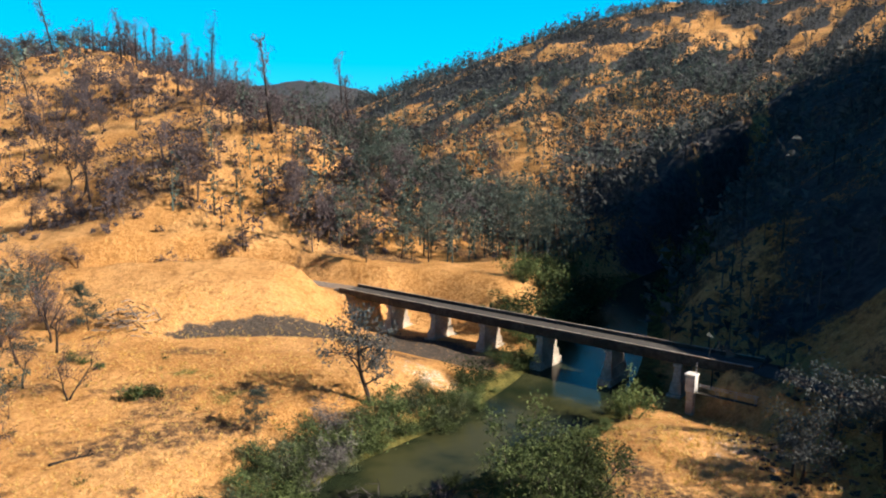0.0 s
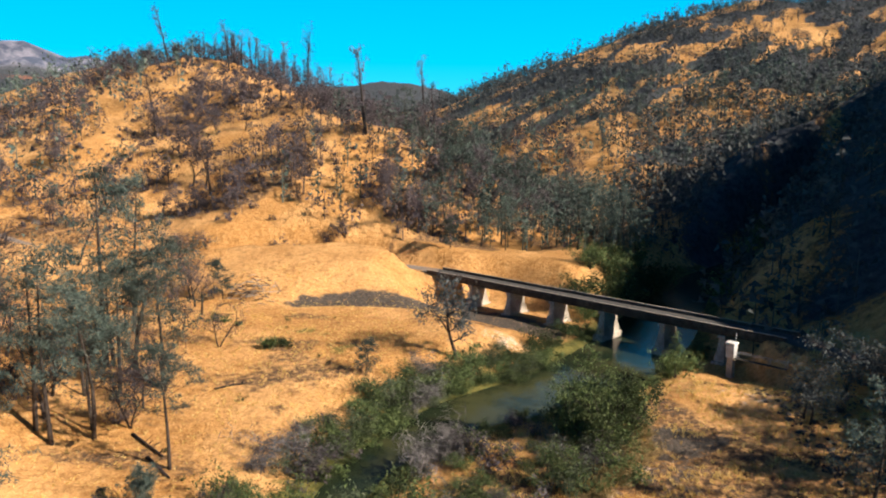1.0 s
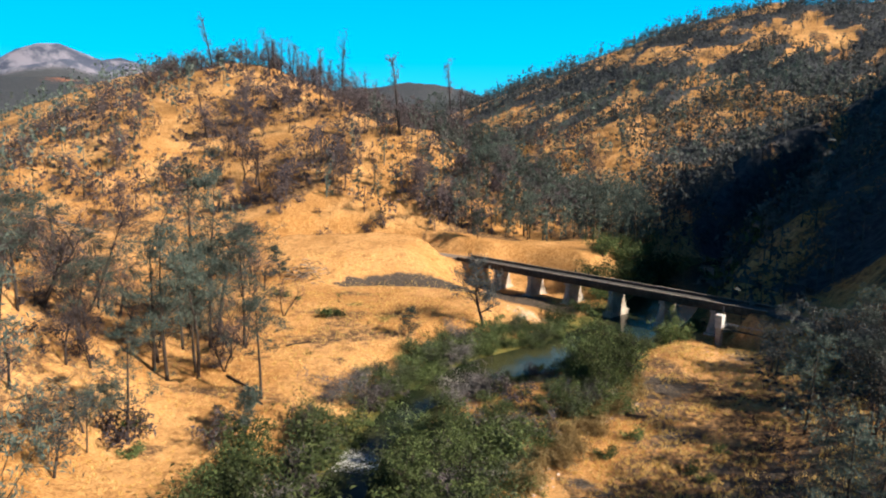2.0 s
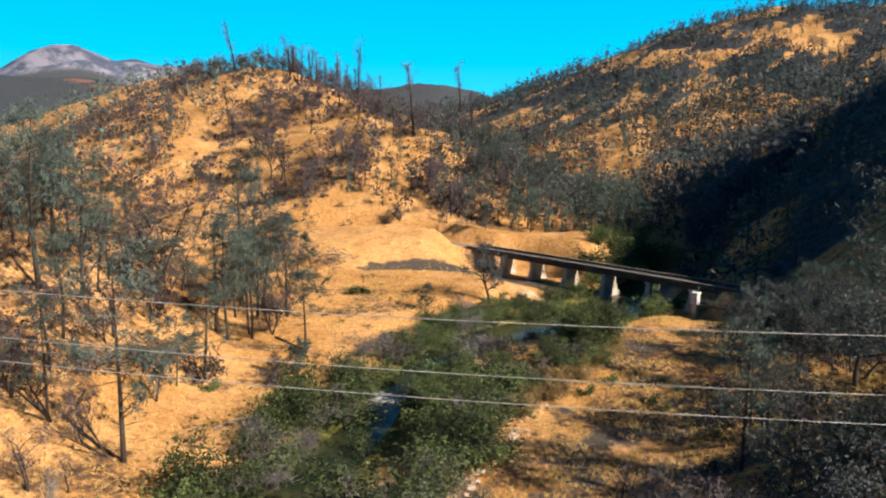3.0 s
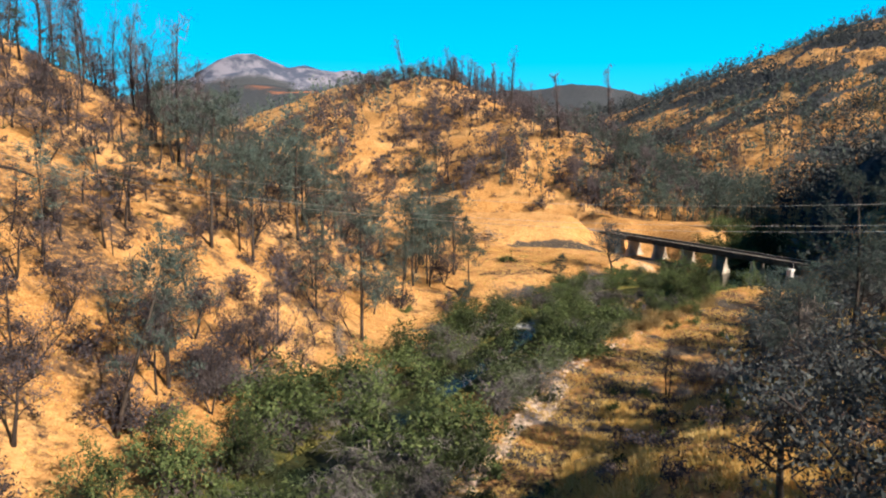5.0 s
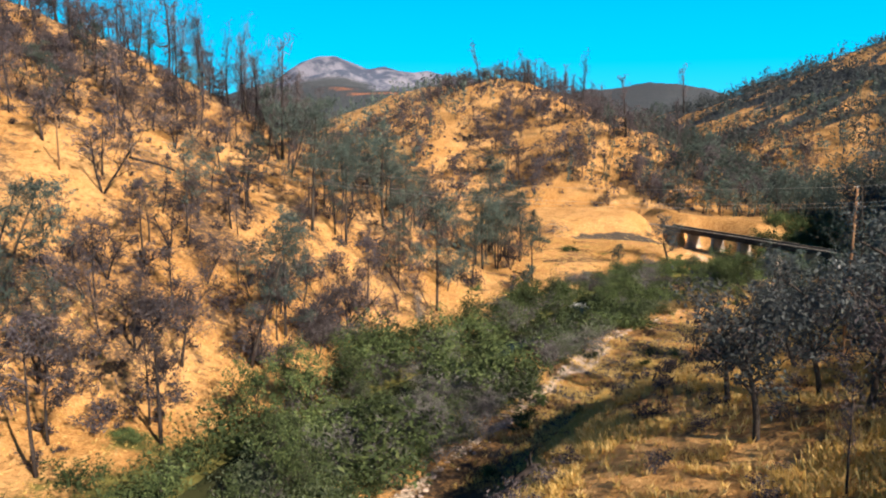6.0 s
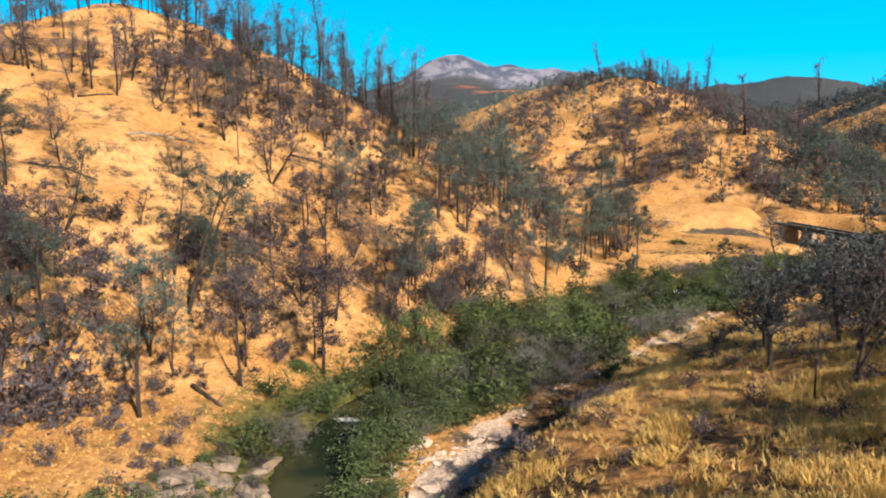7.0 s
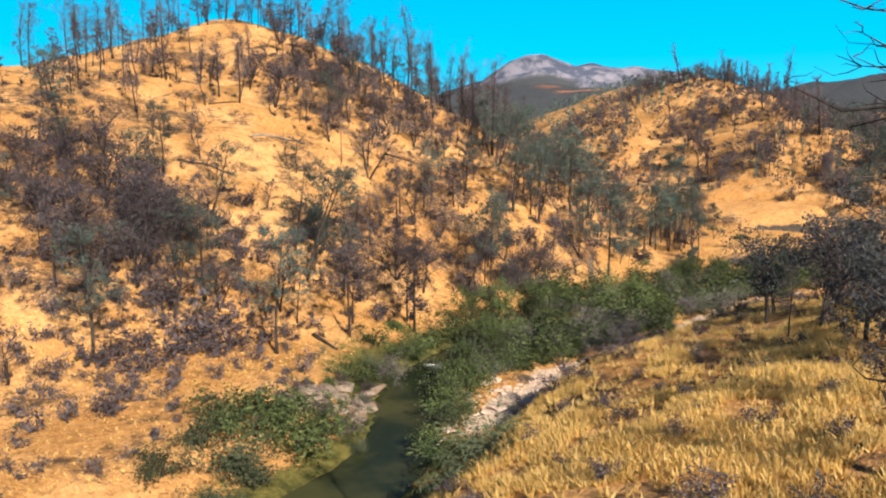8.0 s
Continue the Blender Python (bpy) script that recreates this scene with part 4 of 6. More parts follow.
kind("scorched_bush", "shrub", "scorched brown shrub on the dry slope", "scorched shrubs", [(*bush_geo(140 + s, 2.0, 8, 48, 0.25, 0.35), 2.0) for s in range(4)], CHAR, BROWN_LEAF)
kind("bare_shrub", "shrub", "bare grey twiggy shrub among the creek willows", "bare shrubs", [(*bush_geo(160 + s, 3.2, 10, 66, 0.8, 0.06), 3.2) for s in range(3)], BARK, GREY_TWIG)
kind("green_bush", "shrub", "low green shrub on the dry slope", "green shrubs", [(*bush_geo(150 + s, 1.5), 1.5) for s in range(3)], BARK, WILLOW_LEAF)
kind("reed_clump", "reeds", "clump of tall dry tan reeds beside the creek thicket", "dry reeds", [(*bush_geo(165 + s, 2.2, 12, 60, 0.9, 0.06), 2.2) for s in range(2)], BARK, REED_LEAF)
PLANT_RNG = random.Random(7)


def plant(name, x, y, h, lean_x=0.0, lean_y=0.0, fat=1.0):
    """One plant of a kind, h metres high, its top shifted by the lean."""
    category, label, group, second, sets, distant = KINDS[name]
    if distant and (y > 150 or x < -118 and name != "dead_snag"):
        sets = distant
    trunk, crown, h0 = sets[PLANT_RNG.randrange(len(sets))]
    s = h / h0
    root = tagged(new(name), label, category, group)
    z = hgt(x, y)
    up = Vector((lean_x, lean_y, h)).normalized()
    turn = Vector((0, 0, 1)).rotation_difference(up).to_matrix().to_4x4() @ Matrix.Rotation(PLANT_RNG.uniform(0, 6.28), 4, 'Z')
    root.matrix_world = Matrix.Translation((x, y, z)) @ turn @ Matrix.Diagonal((s * fat, s * fat, s, 1))
    part("trunk", trunk, None, root)
    part(second, crown, None, root)
    return root



plant("oak_tree", -9.8, 89.9, 13.6)
plant("young_pine", -18.1, 155.4, 7.1)
plant("scorched_bush", -59.7, 155.9, 5.0)
plant("scorched_bush", -49.7, 160.0, 3.8)
plant("scorched_bush", -45.9, 161.3, 4.5)
plant("young_pine", -59.2, 115.9, 7.4)
plant("scorched_oak", -62.8, 111.2, 9.1, 0, 0)
plant("scorched_oak", -47.0, 86.1, 7.2, 0, 0)
plant("scorched_oak", -54.7, 89.7, 6.7, 0, 0)
plant("scorched_oak", -97.5, 192.8, 15.5, 0, 0, 1.2)
plant("dead_snag", -110.2, 339.3, 28.7)
plant("dead_snag", -50.8, 206.9, 26.1, -2.7, -0.0)
plant("dead_snag", -87.8, 589.9, 42.4, -3.9, -0.0)
plant("dead_snag", -115.7, 319.0, 15.3)
plant("grey_pine", -20.7, 604.3, 15.6)
plant("willow", 23.6, 90.5, 5.6, 0, 0, 0.85)
plant("oak_tree", 35.0, 70.4, 8.4)
plant("willow", 21.4, 150.7, 8.1)
plant("willow", 31.1, 160.9, 10.3)
plant("grey_pine", -49.7, 49.2, 19.7)
plant("grey_pine", -59.4, 75.4, 28.0)
plant("grey_pine", -46.9, 52.4, 17.4)
plant("grey_pine", -35.5, 47.5, 13.4)
plant("young_pine", -34.2, 40.0, 3.6)
plant("dead_snag", -67.7, 59.1, 17.2, 8.0, 1.2)
plant("scorched_oak", -49.3, 5.9, 9.5, -5.3, -1.1)
plant("scorched_oak", -41.6, 4.2, 8.5, -3.8, -0.8)
plant("grey_pine", -39.7, 4.2, 21.2)
plant("oak_tree", -45.2, 19.7, 7.4)
plant("grey_pine", -63.5, 7.3, 19.0)
plant("grey_pine", -66.1, 26.6, 23.5)
plant("grey_pine", 22.9, 10.4, 13.2)
plant("grey_pine", 32.8, 1.7, 20.5)
plant("dead_snag", 10.9, -4.8, 6.2)
plant("dead_snag", -71.1, 4.6, 12.0)
plant("dead_snag", -63.6, 6.0, 7.6)
plant("grey_pine", -45.9, -35.1, 19.1)
plant("scorched_oak", -43.0, -45.2, 7.8, 0, 0)
plant("bare_tree", 23.8, -34.3, 8.3)
plant("young_pine", -21.8, 78.4, 4.9)
plant("scorched_pine", -34.8, -69.6, 15.6, 0, 0)
plant("grey_pine", -42.1, -47.1, 19.0, 3.7, 1.9)
plant("scorched_pine", -88.2, -33.0, 12.4, 0, 0)
plant("scorched_pine", -65.0, -44.7, 13.0, 0, 0)
plant("grey_pine", -70.5, -30.8, 15.0)
plant("dead_snag", -68.6, -20.3, 7.3)
plant("dead_snag", -94.5, 24.7, 29.0)
plant("dead_snag", -72.6, 9.0, 10.0)
plant("grey_pine", -67.2, 31.7, 16.6)
plant("grey_pine", -49.8, 6.2, 13.0)
plant("scorched_pine", -47.2, -9.7, 11.7, 0, 0)
plant("dead_snag", -98.1, 128.9, 17.4, 7.2, 3.7)
plant("scorched_pine", -41.0, -78.2, 11.2, 0, 0)
plant("oak_tree", 20.7, -57.3, 11.2)
plant("oak_tree", 25.6, -46.2, 9.7)
plant("oak_tree", 30.2, -67.0, 11.6)
plant("oak_tree", 33.4, -62.5, 11.4)
plant("oak_tree", 27.6, -57.0, 11.0)
plant("dead_snag", 28.8, -77.8, 7.2)
plant("grey_pine", -46.0, -119.2, 16.9)
plant("scorched_pine", -62.4, -103.1, 15.2, 0, 0)
plant("grey_pine", -72.1, -86.0, 13.1, 3.3, 3.1)
plant("grey_pine", -88.0, -87.2, 13.9)
plant("grey_pine", -36.3, -96.8, 17.8)
plant("grey_pine", -52.2, -79.1, 20.1, 3.7, 3.5)
plant("scorched_pine", -36.6, -82.5, 14.9, 0, 0)
plant("scorched_pine", -38.4, -67.9, 10.8, 0, 0)
plant("scorched_bush", -43.8, -105.8, 7.6)
plant("scorched_bush", -27.6, -125.2, 3.6)
plant("oak_tree", 23.6, -69.2, 11.4)
plant("scorched_oak", 31.2, -76.2, 11.0)
plant("oak_tree", 37.6, -85.2, 10.1)
plant("scorched_oak", -43.6, -130.2, 7.1, 0, 0)
plant("dead_snag", -219.9, -47.5, 16.3)
plant("dead_snag", -218.5, -36.9, 16.1)
plant("oak_tree", -211.9, -28.4, 8.9)
plant("dead_snag", -143.1, 3.1, 24.5)
plant("dead_snag", -126.6, 18.5, 30.1)
plant("dead_snag", -130.5, 34.1, 22.3)
plant("dead_snag", -147.4, 22.1, 13.6)

for sx, sy, sh, lx, ly in ((-148, 338, 20, -6, 0), (-139, 345, 17, 1, 0), (-124, 346, 20, 0, 0), (-118, 344, 16, 0, 0), (-112, 342, 15, 0, 0), (-158, 340, 13, 0, 0),
                           (-131, 343, 14, 0, 0), (-104, 335, 16, 1, 0), (-98, 320, 15, 0, 0), (-86, 300, 18, -1, 0), (-78, 280, 14, 0, 0), (-118, 22, 22, 0, 0), (-108, 30, 20, 1, 0), (-104, 40, 19, 2, 1),
                           (-150, -14, 15, 0, 0), (-133, 10, 22, 0, 0), (-137, 2, 18, 0, 0), (-160, -20, 15, 0, 0), (-112, 36, 18, -1, 0), (-30, 214, 20, -1, 0), (-26, 216, 14, 0, 0)):
    plant("dead_snag", sx, sy, sh, lx, ly)
plant("grey_pine", -40, 218, 14)
for x, y, hh in ((-103, 196, 12), (-120, 222, 10), (-110, 231, 9), (-68, 188, 8), (-30, 164, 7), (-22, 175, 9), (-15, 200, 8), (10, 211, 8), (15, 192, 7), (-85, 186, 8),
                 (-74, 127, 9), (-70, 121, 8), (-66, 116, 8.5), (-58.6, 105, 8), (-61, 99, 7), (-78, 131, 9), (-79, 152, 6), (-69, 108, 7.5), (-66, 92, 8)):
    plant("scorched_oak", x, y, hh, 0, 0, 1.2)
for name, x, y, hh, lx, ly in (
        ("grey_pine", -68.0, 1.4, 24.7, 0.8, 0.8), ("scorched_oak", -43.5, -21.4, 10.8, 1.0, 0.8), ("scorched_oak", -36.8, -19.3, 6.7, 0.7, 0.5), ("bare_tree", -34.0, -13.0, 7.0, -0.3, -0.2),
        ("young_pine", -32.5, 35.8, 5.7, -0.2, -0.1), ("scorched_bush", -57.7, -14.1, 2.9, 0, 0), ("scorched_oak", -69.6, -0.9, 5.8, 0.3, 0.3), ("scorched_oak", -66.9, 47.8, 13.6, 0.3, 0.2),
        ("grey_pine", -63.3, 31.8, 19.1, 0.6, 0.3), ("grey_pine", -73.0, 23.7, 15.2, -0.1, -0.1), ("scorched_oak", -46.0, -16.7, 8.2, 0, 0), ("scorched_oak", -39.3, -35.4, 8.6, 0.3, 0.3),
        ("dead_snag", -121.9, -76.2, 9.1, 0.2, 0.4), ("scorched_oak", -83.4, -36.9, 14.6, 0, 0), ("scorched_bush", -71.9, -79.1, 4.8, 0.1, 0.2), ("scorched_oak", -67.3, -37.5, 10.3, 0.1, 0.1),
        ("scorched_bush", -40.6, -103.9, 5.9, 0.1, 0.3), ("scorched_bush", -52.6, -92.3, 3.8, 0.1, 0.2), ("grey_pine", -44.2, -87.4, 9.3, 0.4, 0.6), ("scorched_bush", -113.5, -72.5, 3.6, 0.2, 0.4),
        ("scorched_oak", -167.0, -51.9, 7.1, 0.1, 0.2), ("oak_tree", -208.9, -18.8, 8.6, 0.6, 1.3), ("scorched_oak", -127.8, -25.4, 9.1, 0.6, 0.9), ("scorched_oak", -136.9, -35.4, 11.2, 0.7, 1.1),
        ("scorched_oak", -107.3, -32.7, 6.3, 1.0, 1.3), ("scorched_bush", -158.6, -67.8, 3.1, 0.1, 0.2), ("scorched_oak", -127.2, -60.8, 6.0, 0.2, 0.3), ("dead_snag", -106.6, -13.5, 17.1, -0.3, -0.3)):
    plant(name, x, y, hh, lx, ly)
for name, x, y, hh, lx, ly in (
        ("scorched_oak", -54.0, 73.9, 7.0, 0.3, 0.2), ("scorched_bush", -46.7, 57.1, 2.4, 0.1, 0.1), ("grey_pine", -44.3, 30.7, 13.6, 0.6, 0.4), ("grey_pine", -45.6, 25.5, 6.8, 0.4, 0.4), ("grey_pine", -52.5, 50.6, 18.5, 0.3, 0.2),
        ("grey_pine", -64.1, 91.6, 24.7, 1.2, 0.6), ("scorched_bush", -35.1, 33.2, 3.5, 0.1, 0.1), ("scorched_oak", -27.5, 39.1, 4.4, 0.1, 0), ("scorched_oak", -55.6, 41.3, 6.5, 0.3, 0.2), ("young_pine", -37.1, 38.7, 2.5, 0.1, 0),
        ("scorched_oak", -43.0, -5.4, 5.8, 0.6, 0.5), ("scorched_oak", -40.5, -3.4, 3.9, 0.2, 0.1), ("scorched_bush", -44.7, 29.6, 4.9, -0.2, -0.1), ("scorched_oak", -53.7, 5.8, 8.1, 0.4, 0.3), ("scorched_oak", -49.3, -73.3, 9.6, 0.3, 0.4),
        ("scorched_oak", -47.6, -88.3, 11.4, 0.4, 0.7), ("oak_tree", -110.1, -27.8, 4.2, 0.1, 0.2), ("grey_pine", -59.5, -76.4, 15.5, 1.2, 2.0), ("grey_pine", -59.1, -70.1, 15.5, 1.7, 2.5)):
    plant(name, x, y, hh, lx, ly)
for name, x, y, hh in (("oak_tree", -48.0, 28.5, 5.0), ("oak_tree", -50.0, 25.0, 4.6), ("green_bush", -45.0, 33.5, 2.0), ("young_pine", -47.5, 34.0, 4.5), ("green_bush", -41.5, 27.5, 1.8), ("green_bush", -39.0, 86.5, 2.2), ("green_bush", -37.0, 87.5, 1.8),
                       ("green_bush", -54.0, 100.0, 1.4), ("green_bush", -51.5, 99.0, 1.2), ("green_bush", -48.0, 96.5, 1.1)):
    plant(name, x, y, hh, 0, 0, 1.3)
for x, y, hh in ((-71.2, -3.0, 2.6), (-71.6, 0.5, 2.2), (-71.8, 4.0, 2.8), (-71.9, 7.5, 2.4), (-71.4, 11.0, 2.6)):
    plant("scorched_bush", x, y, hh, 0, 0, 1.3)
for name, x, y, hh, lx, ly in (
        ("dead_snag", -119.7, 38.9, 23.3, 0.4, 0.3), ("dead_snag", -180.6, 336.3, 25.3, -5.2, -2.4), ("dead_snag", -139.7, 313.8, 17.9, -0.4, -0.1), ("dead_snag", -133.3, 313.8, 17.9, -0.4, -0.1),
        ("dead_snag", -127.5, 310.9, 17.7, -0.4, -0.2), ("dead_snag", -123.1, 309.4, 17.4, -0.5, -0.2), ("oak_tree", -170.3, 339.4, 10.6, 0.2, 0.1), ("oak_tree", -160, 342, 9.5, 0, 0), ("oak_tree", -178, 338, 9.0, 0, 0),
        ("scorched_oak", -192.9, 316.6, 14.0, 1.7, 0.9), ("scorched_oak", -184.5, 320.8, 11.8, 0.3, 0.1), ("scorched_oak", -198.1, 310.1, 13.2, 0.4, 0.2), ("dead_snag", -150.0, 260.8, 14.1, -0.9, -0.4),
        ("dead_snag", -93.8, 188.3, 15.3, -1.4, -0.5), ("scorched_oak", -94.9, 256.6, 15.2, 0, 0),
        ("alder", 9.5, 64.0, 8.6, 0, 0), ("alder", 12.0, 60.5, 8.0, 0, 0), ("alder", 7.5, 60.0, 7.4, 0, 0), ("alder", 9.5, 56.0, 7.2, 0, 0), ("alder", -4.0, 42.0, 4.4, 0, 0),
        ("alder", 3.5, 48.0, 5.0, 0, 0), ("alder", -8.5, 36.0, 6.4, 0, 0), ("alder", -10.5, 26.0, 6.2, 0, 0), ("alder", -7.0, 29.5, 6.0, 0, 0), ("alder", -22.0, -66.5, 6.6, 0, 0), ("alder", -17.0, -70.0, 6.2, 0, 0),
        ("alder", -29.0, -51.0, 8.6, 0, 0), ("alder", -13.5, -80.0, 5.4, 0, 0), ("alder", -31.5, -58.0, 7.6, 0, 0), ("alder", -28.5, -45.0, 7.6, 0, 0), ("alder", -32.5, -51.5, 6.8, 0, 0), ("alder", -12.5, -75.0, 5.6, 0, 0),
        ("oak_tree", 44.0, -92.0, 10.0, 0, 0), ("oak_tree", 48.0, -78.0, 11.0, 0, 0), ("oak_tree", 43.5, -104.0, 9.0, 0, 0), ("oak_tree", 52.0, -66.0, 10.0, 0, 0), ("scorched_oak", 46.0, -116.0, 8.0, 0, 0),
        ("oak_tree", 36.0, 38.0, 10.0, 0, 0), ("oak_tree", 40.0, 54.0, 9.0, 0, 0), ("oak_tree", 37.0, 22.0, 12.0, 0, 0), ("oak_tree", 21.0, -8.0, 10.0, 0, 0), ("oak_tree", 26.0, -11.0, 10.5, 0, 0), ("oak_tree", 22.0, -21.0, 9.0, 0, 0)):
    plant(name, x, y, hh, lx, ly)
# a tall bare tree above the grassy slope
def reaching_tree(x, y, h):
    """A tall leafless tree with long twigs high on one side."""
    rng = np.random.default_rng(5)
    root = tagged(new("bare_tree"), "tall leafless dark tree with long thin twigs above the slope", "dead tree")
    z = hgt(x, y)
    trunk = bent(rng, h, 0.3) + [x, y, z]
    g = Geo()
    g.tube(trunk, np.linspace(0.24, 0.05, 7), 7)
    part("trunk", g, CHAR, root, smooth=True)
    for k in range(12):
        p = limb(rng, at_height(trunk, 0.86 + 0.011 * k), math.pi + rng.normal() * 0.9 if k % 3 else rng.random() * 6.28, rng.uniform(0.1, 0.6), rng.uniform(2.4, 3.8))
        g = Geo()
        g.tube(p, [0.06, 0.045, 0.03, 0.012], 4, False)
        for _ in range(7):
            q = limb(rng, p[rng.integers(1, 4)], rng.random() * 6.28, rng.uniform(-0.2, 1.0), rng.uniform(0.5, 1.3))
            g.tube(q, [0.022, 0.018, 0.012, 0.006], 3, False)
        part("branch", g, CHAR, root)


reaching_tree(49.0, -132.6, 20.0)


def scatter(name, n, seed, x0, y0, x1, y1, low, high, keep, gap=3.0, limit=None):
    """Plants strewn over a stretch of the plan where keep() allows."""
    rng = np.random.default_rng(seed)
    x, y = rng.uniform(x0, x1, n * 6), rng.uniform(y0, y1, n * 6)
    ok = keep(x, y, rng.random(n * 6))
    x, y = x[ok], y[ok]
    done, cells = [], {}
    for a, b in zip(x, y):
        if len(done) >= n:
            break
        i, j = int(a // gap), int(b // gap)
        if all((a - p) ** 2 + (b - q) ** 2 > gap * gap for di in (-1, 0, 1) for dj in (-1, 0, 1) for p, q in cells.get((i + di, j + dj), ())):
            cells.setdefault((i, j), []).append((a, b))
            done.append((a, b))
            if name:
                plant(name, float(a), float(b), float(rng.uniform(low, high)), *(rng.normal(size=2) * 0.06 * high), float(rng.uniform(0.9, 1.45)))
    return done


def river_off(x, y):
    d, at = nearest(x, y, RIVER_LINE)
    return d - RIVER_LINE[at, 2] / 2, x > RIVER_LINE[at, 0]


def west_slope(x, y, r):
    z = height(x, y)
    bare = blobs(x, y, ((-100, -65, 20, 16, 1.0), (-146, -68, 16, 14, 0.9), (-105, -42, 14, 10, 0.8), (-94, -18, 7, 8, 0.8), (-82, -30, 6, 6, 0.8), (-52, -22, 12, 12, 0.8), (-50, 18, 8, 22, 0.9),
                        (-58, -8, 9, 12, 0.7), (-48, 38, 8, 12, 0.9), (-40, -108, 10, 8, 0.5), (-46, -76, 6, 5, 0.6)))
    thick = blobs(x, y, ((-74, -98, 16, 13, 1.0), (-62, -88, 9, 9, 0.6), (-52, -110, 8, 8, 0.6), (-112, -93, 10, 9, 0.6), (-68, -71, 8, 6, 0.4)))
    thick = thick + blobs(x, y, ((-150, 2, 26, 16, 0.7), (-122, 8, 16, 18, 0.7), (-104, 14, 12, 14, 0.6), (-120, -22, 12, 9, 0.5)))
    return (z > 4.5) & (r < (0.12 + 0.88 * step(-0.15, 0.3, fractal(x, y, 22, 131, 3))) * (1 - 0.88 * np.clip(bare, 0, 1)) + thick)


def left_bank(x, y, r):
    off, e = river_off(x, y)
    return (~e) & (np.hypot((x + 20.5) / 4.5, (y + 80) / 4.5) > 1) & (off > -0.2) & (off < np.where(y > 65, 8, np.where(y > -45, 10, 4.0)) * (0.4 + 0.6 * r)) & (height(x, y) < 5.5) & (y < 92) & (np.hypot((x + 17.5) / 6, (y + 99) / 9) > 1)


def right_bank(x, y, r):
    off, e = river_off(x, y)
    edge = thicket_edge(y)
    gap = (y > 2) & (y < 42) & (np.abs(x + 19 - (38 - y) * 0.25) < 3.0) | (y > -25) & (y < 6) & (np.abs(x + 20 - (5 - y) * 0.3) < 3.5) | (y > -50) & (y < 8) & (off < 3.8) | (y > 18) & (y < 46) & (off < 3.0)
    gap = gap | (np.hypot((x + 22) / 5.5, (y + 79) / 5) < 1)
    return e & ~gap & (off > np.where((y > 38) | (y < -72), 0.3, -1.0)) & (x < edge + 0.8 - 3.0 * r) & ((off < 13 + 9 * r) | (y > 38)) & (y < 67)


def crest(x, y, r):
    """The skyline of the western hill: high ground that hardly rises any further beyond."""
    z = height(x, y)
    return (r < np.where(y < -22, 0.3, 1.0)) & (z > 30) & (height(x - 13, y + 7.5) - z < 4.0) & (height(x + 13, y - 7.5) - z < 0.5)


scatter("grey_pine", 27, 201, -118, 18, -44, 100, 8, 16, lambda x, y, r: (height(x, y) > 5) & (np.hypot((x + 78) / 36, (y - 56) / 42) < 1), 4.5)
scatter("scorched_oak", 36, 202, -118, 15, -44, 100, 5, 9, lambda x, y, r: (height(x, y) > 5) & (np.hypot((x + 78) / 38, (y - 54) / 44) < 1), 4.5)
scatter("scorched_oak", 54, 203, -140, -150, -42, 15, 4.5, 10, west_slope, 4.5)
scatter("grey_pine", 22, 204, -135, -130, -46, 20, 7, 15, west_slope, 5.5)
scatter("dead_snag", 36, 205, -150, -90, -50, 40, 6, 13, west_slope, 5)
scatter("scorched_pine", 42, 222, -150, -140, -44, 45, 5, 11, west_slope, 4.5)
scatter("scorched_pine", 62, 223, -240, -90, -90, 64, 6, 12, crest, 4.5)
scatter("scorched_pine", 40, 224, -150, 165, 0, 300, 7, 12, lambda x, y, r: (height(x, y) > 10) & (r < 0.3 + 0.7 * step(-90, 0, x)), 6)
scatter("dead_snag", 92, 214, -235, -75, -88, 66, 11, 21, crest, 4)
scatter("scorched_oak", 58, 254, -175, -60, -88, 36, 5.5, 10.5, lambda x, y, r: (height(x, y) > 26) & west_slope(x, y, r), 4.5)
scatter("scorched_oak", 28, 215, -240, -90, -110, 62, 5, 9, crest, 5)
scatter("willow", 100, 206, -50, -92, 10, 94, 1.4, 4.8, left_bank, 1.7)
for x, y, hh in ((-9.5, -112.5, 5.8), (-13.0, -115.5, 5.4), (-17.0, -116.0, 4.6), (-24.0, -92.5, 4.0), (-11.5, -109.0, 4.0), (-15.5, -112.0, 4.4), (-20.5, -91.5, 3.2), (-32.5, -81.0, 3.8), (-9.5, -86.5, 4.4), (-7.0, -91.0, 4.0), (-12.0, -83.0, 4.6)):
    plant("willow", x, y, hh, 0, 0, 1.25)
for x, y, hh in ((-8.0, -121.0, 4.4), (-13.5, -121.5, 4.0), (-11.0, -127.0, 3.6), (11.0, -107.0, 3.6), (9.0, -102.0, 4.0), (13.0, -113.0, 3.0)):
    plant("grey_willow", x, y, hh, 0, 0, 1.25)
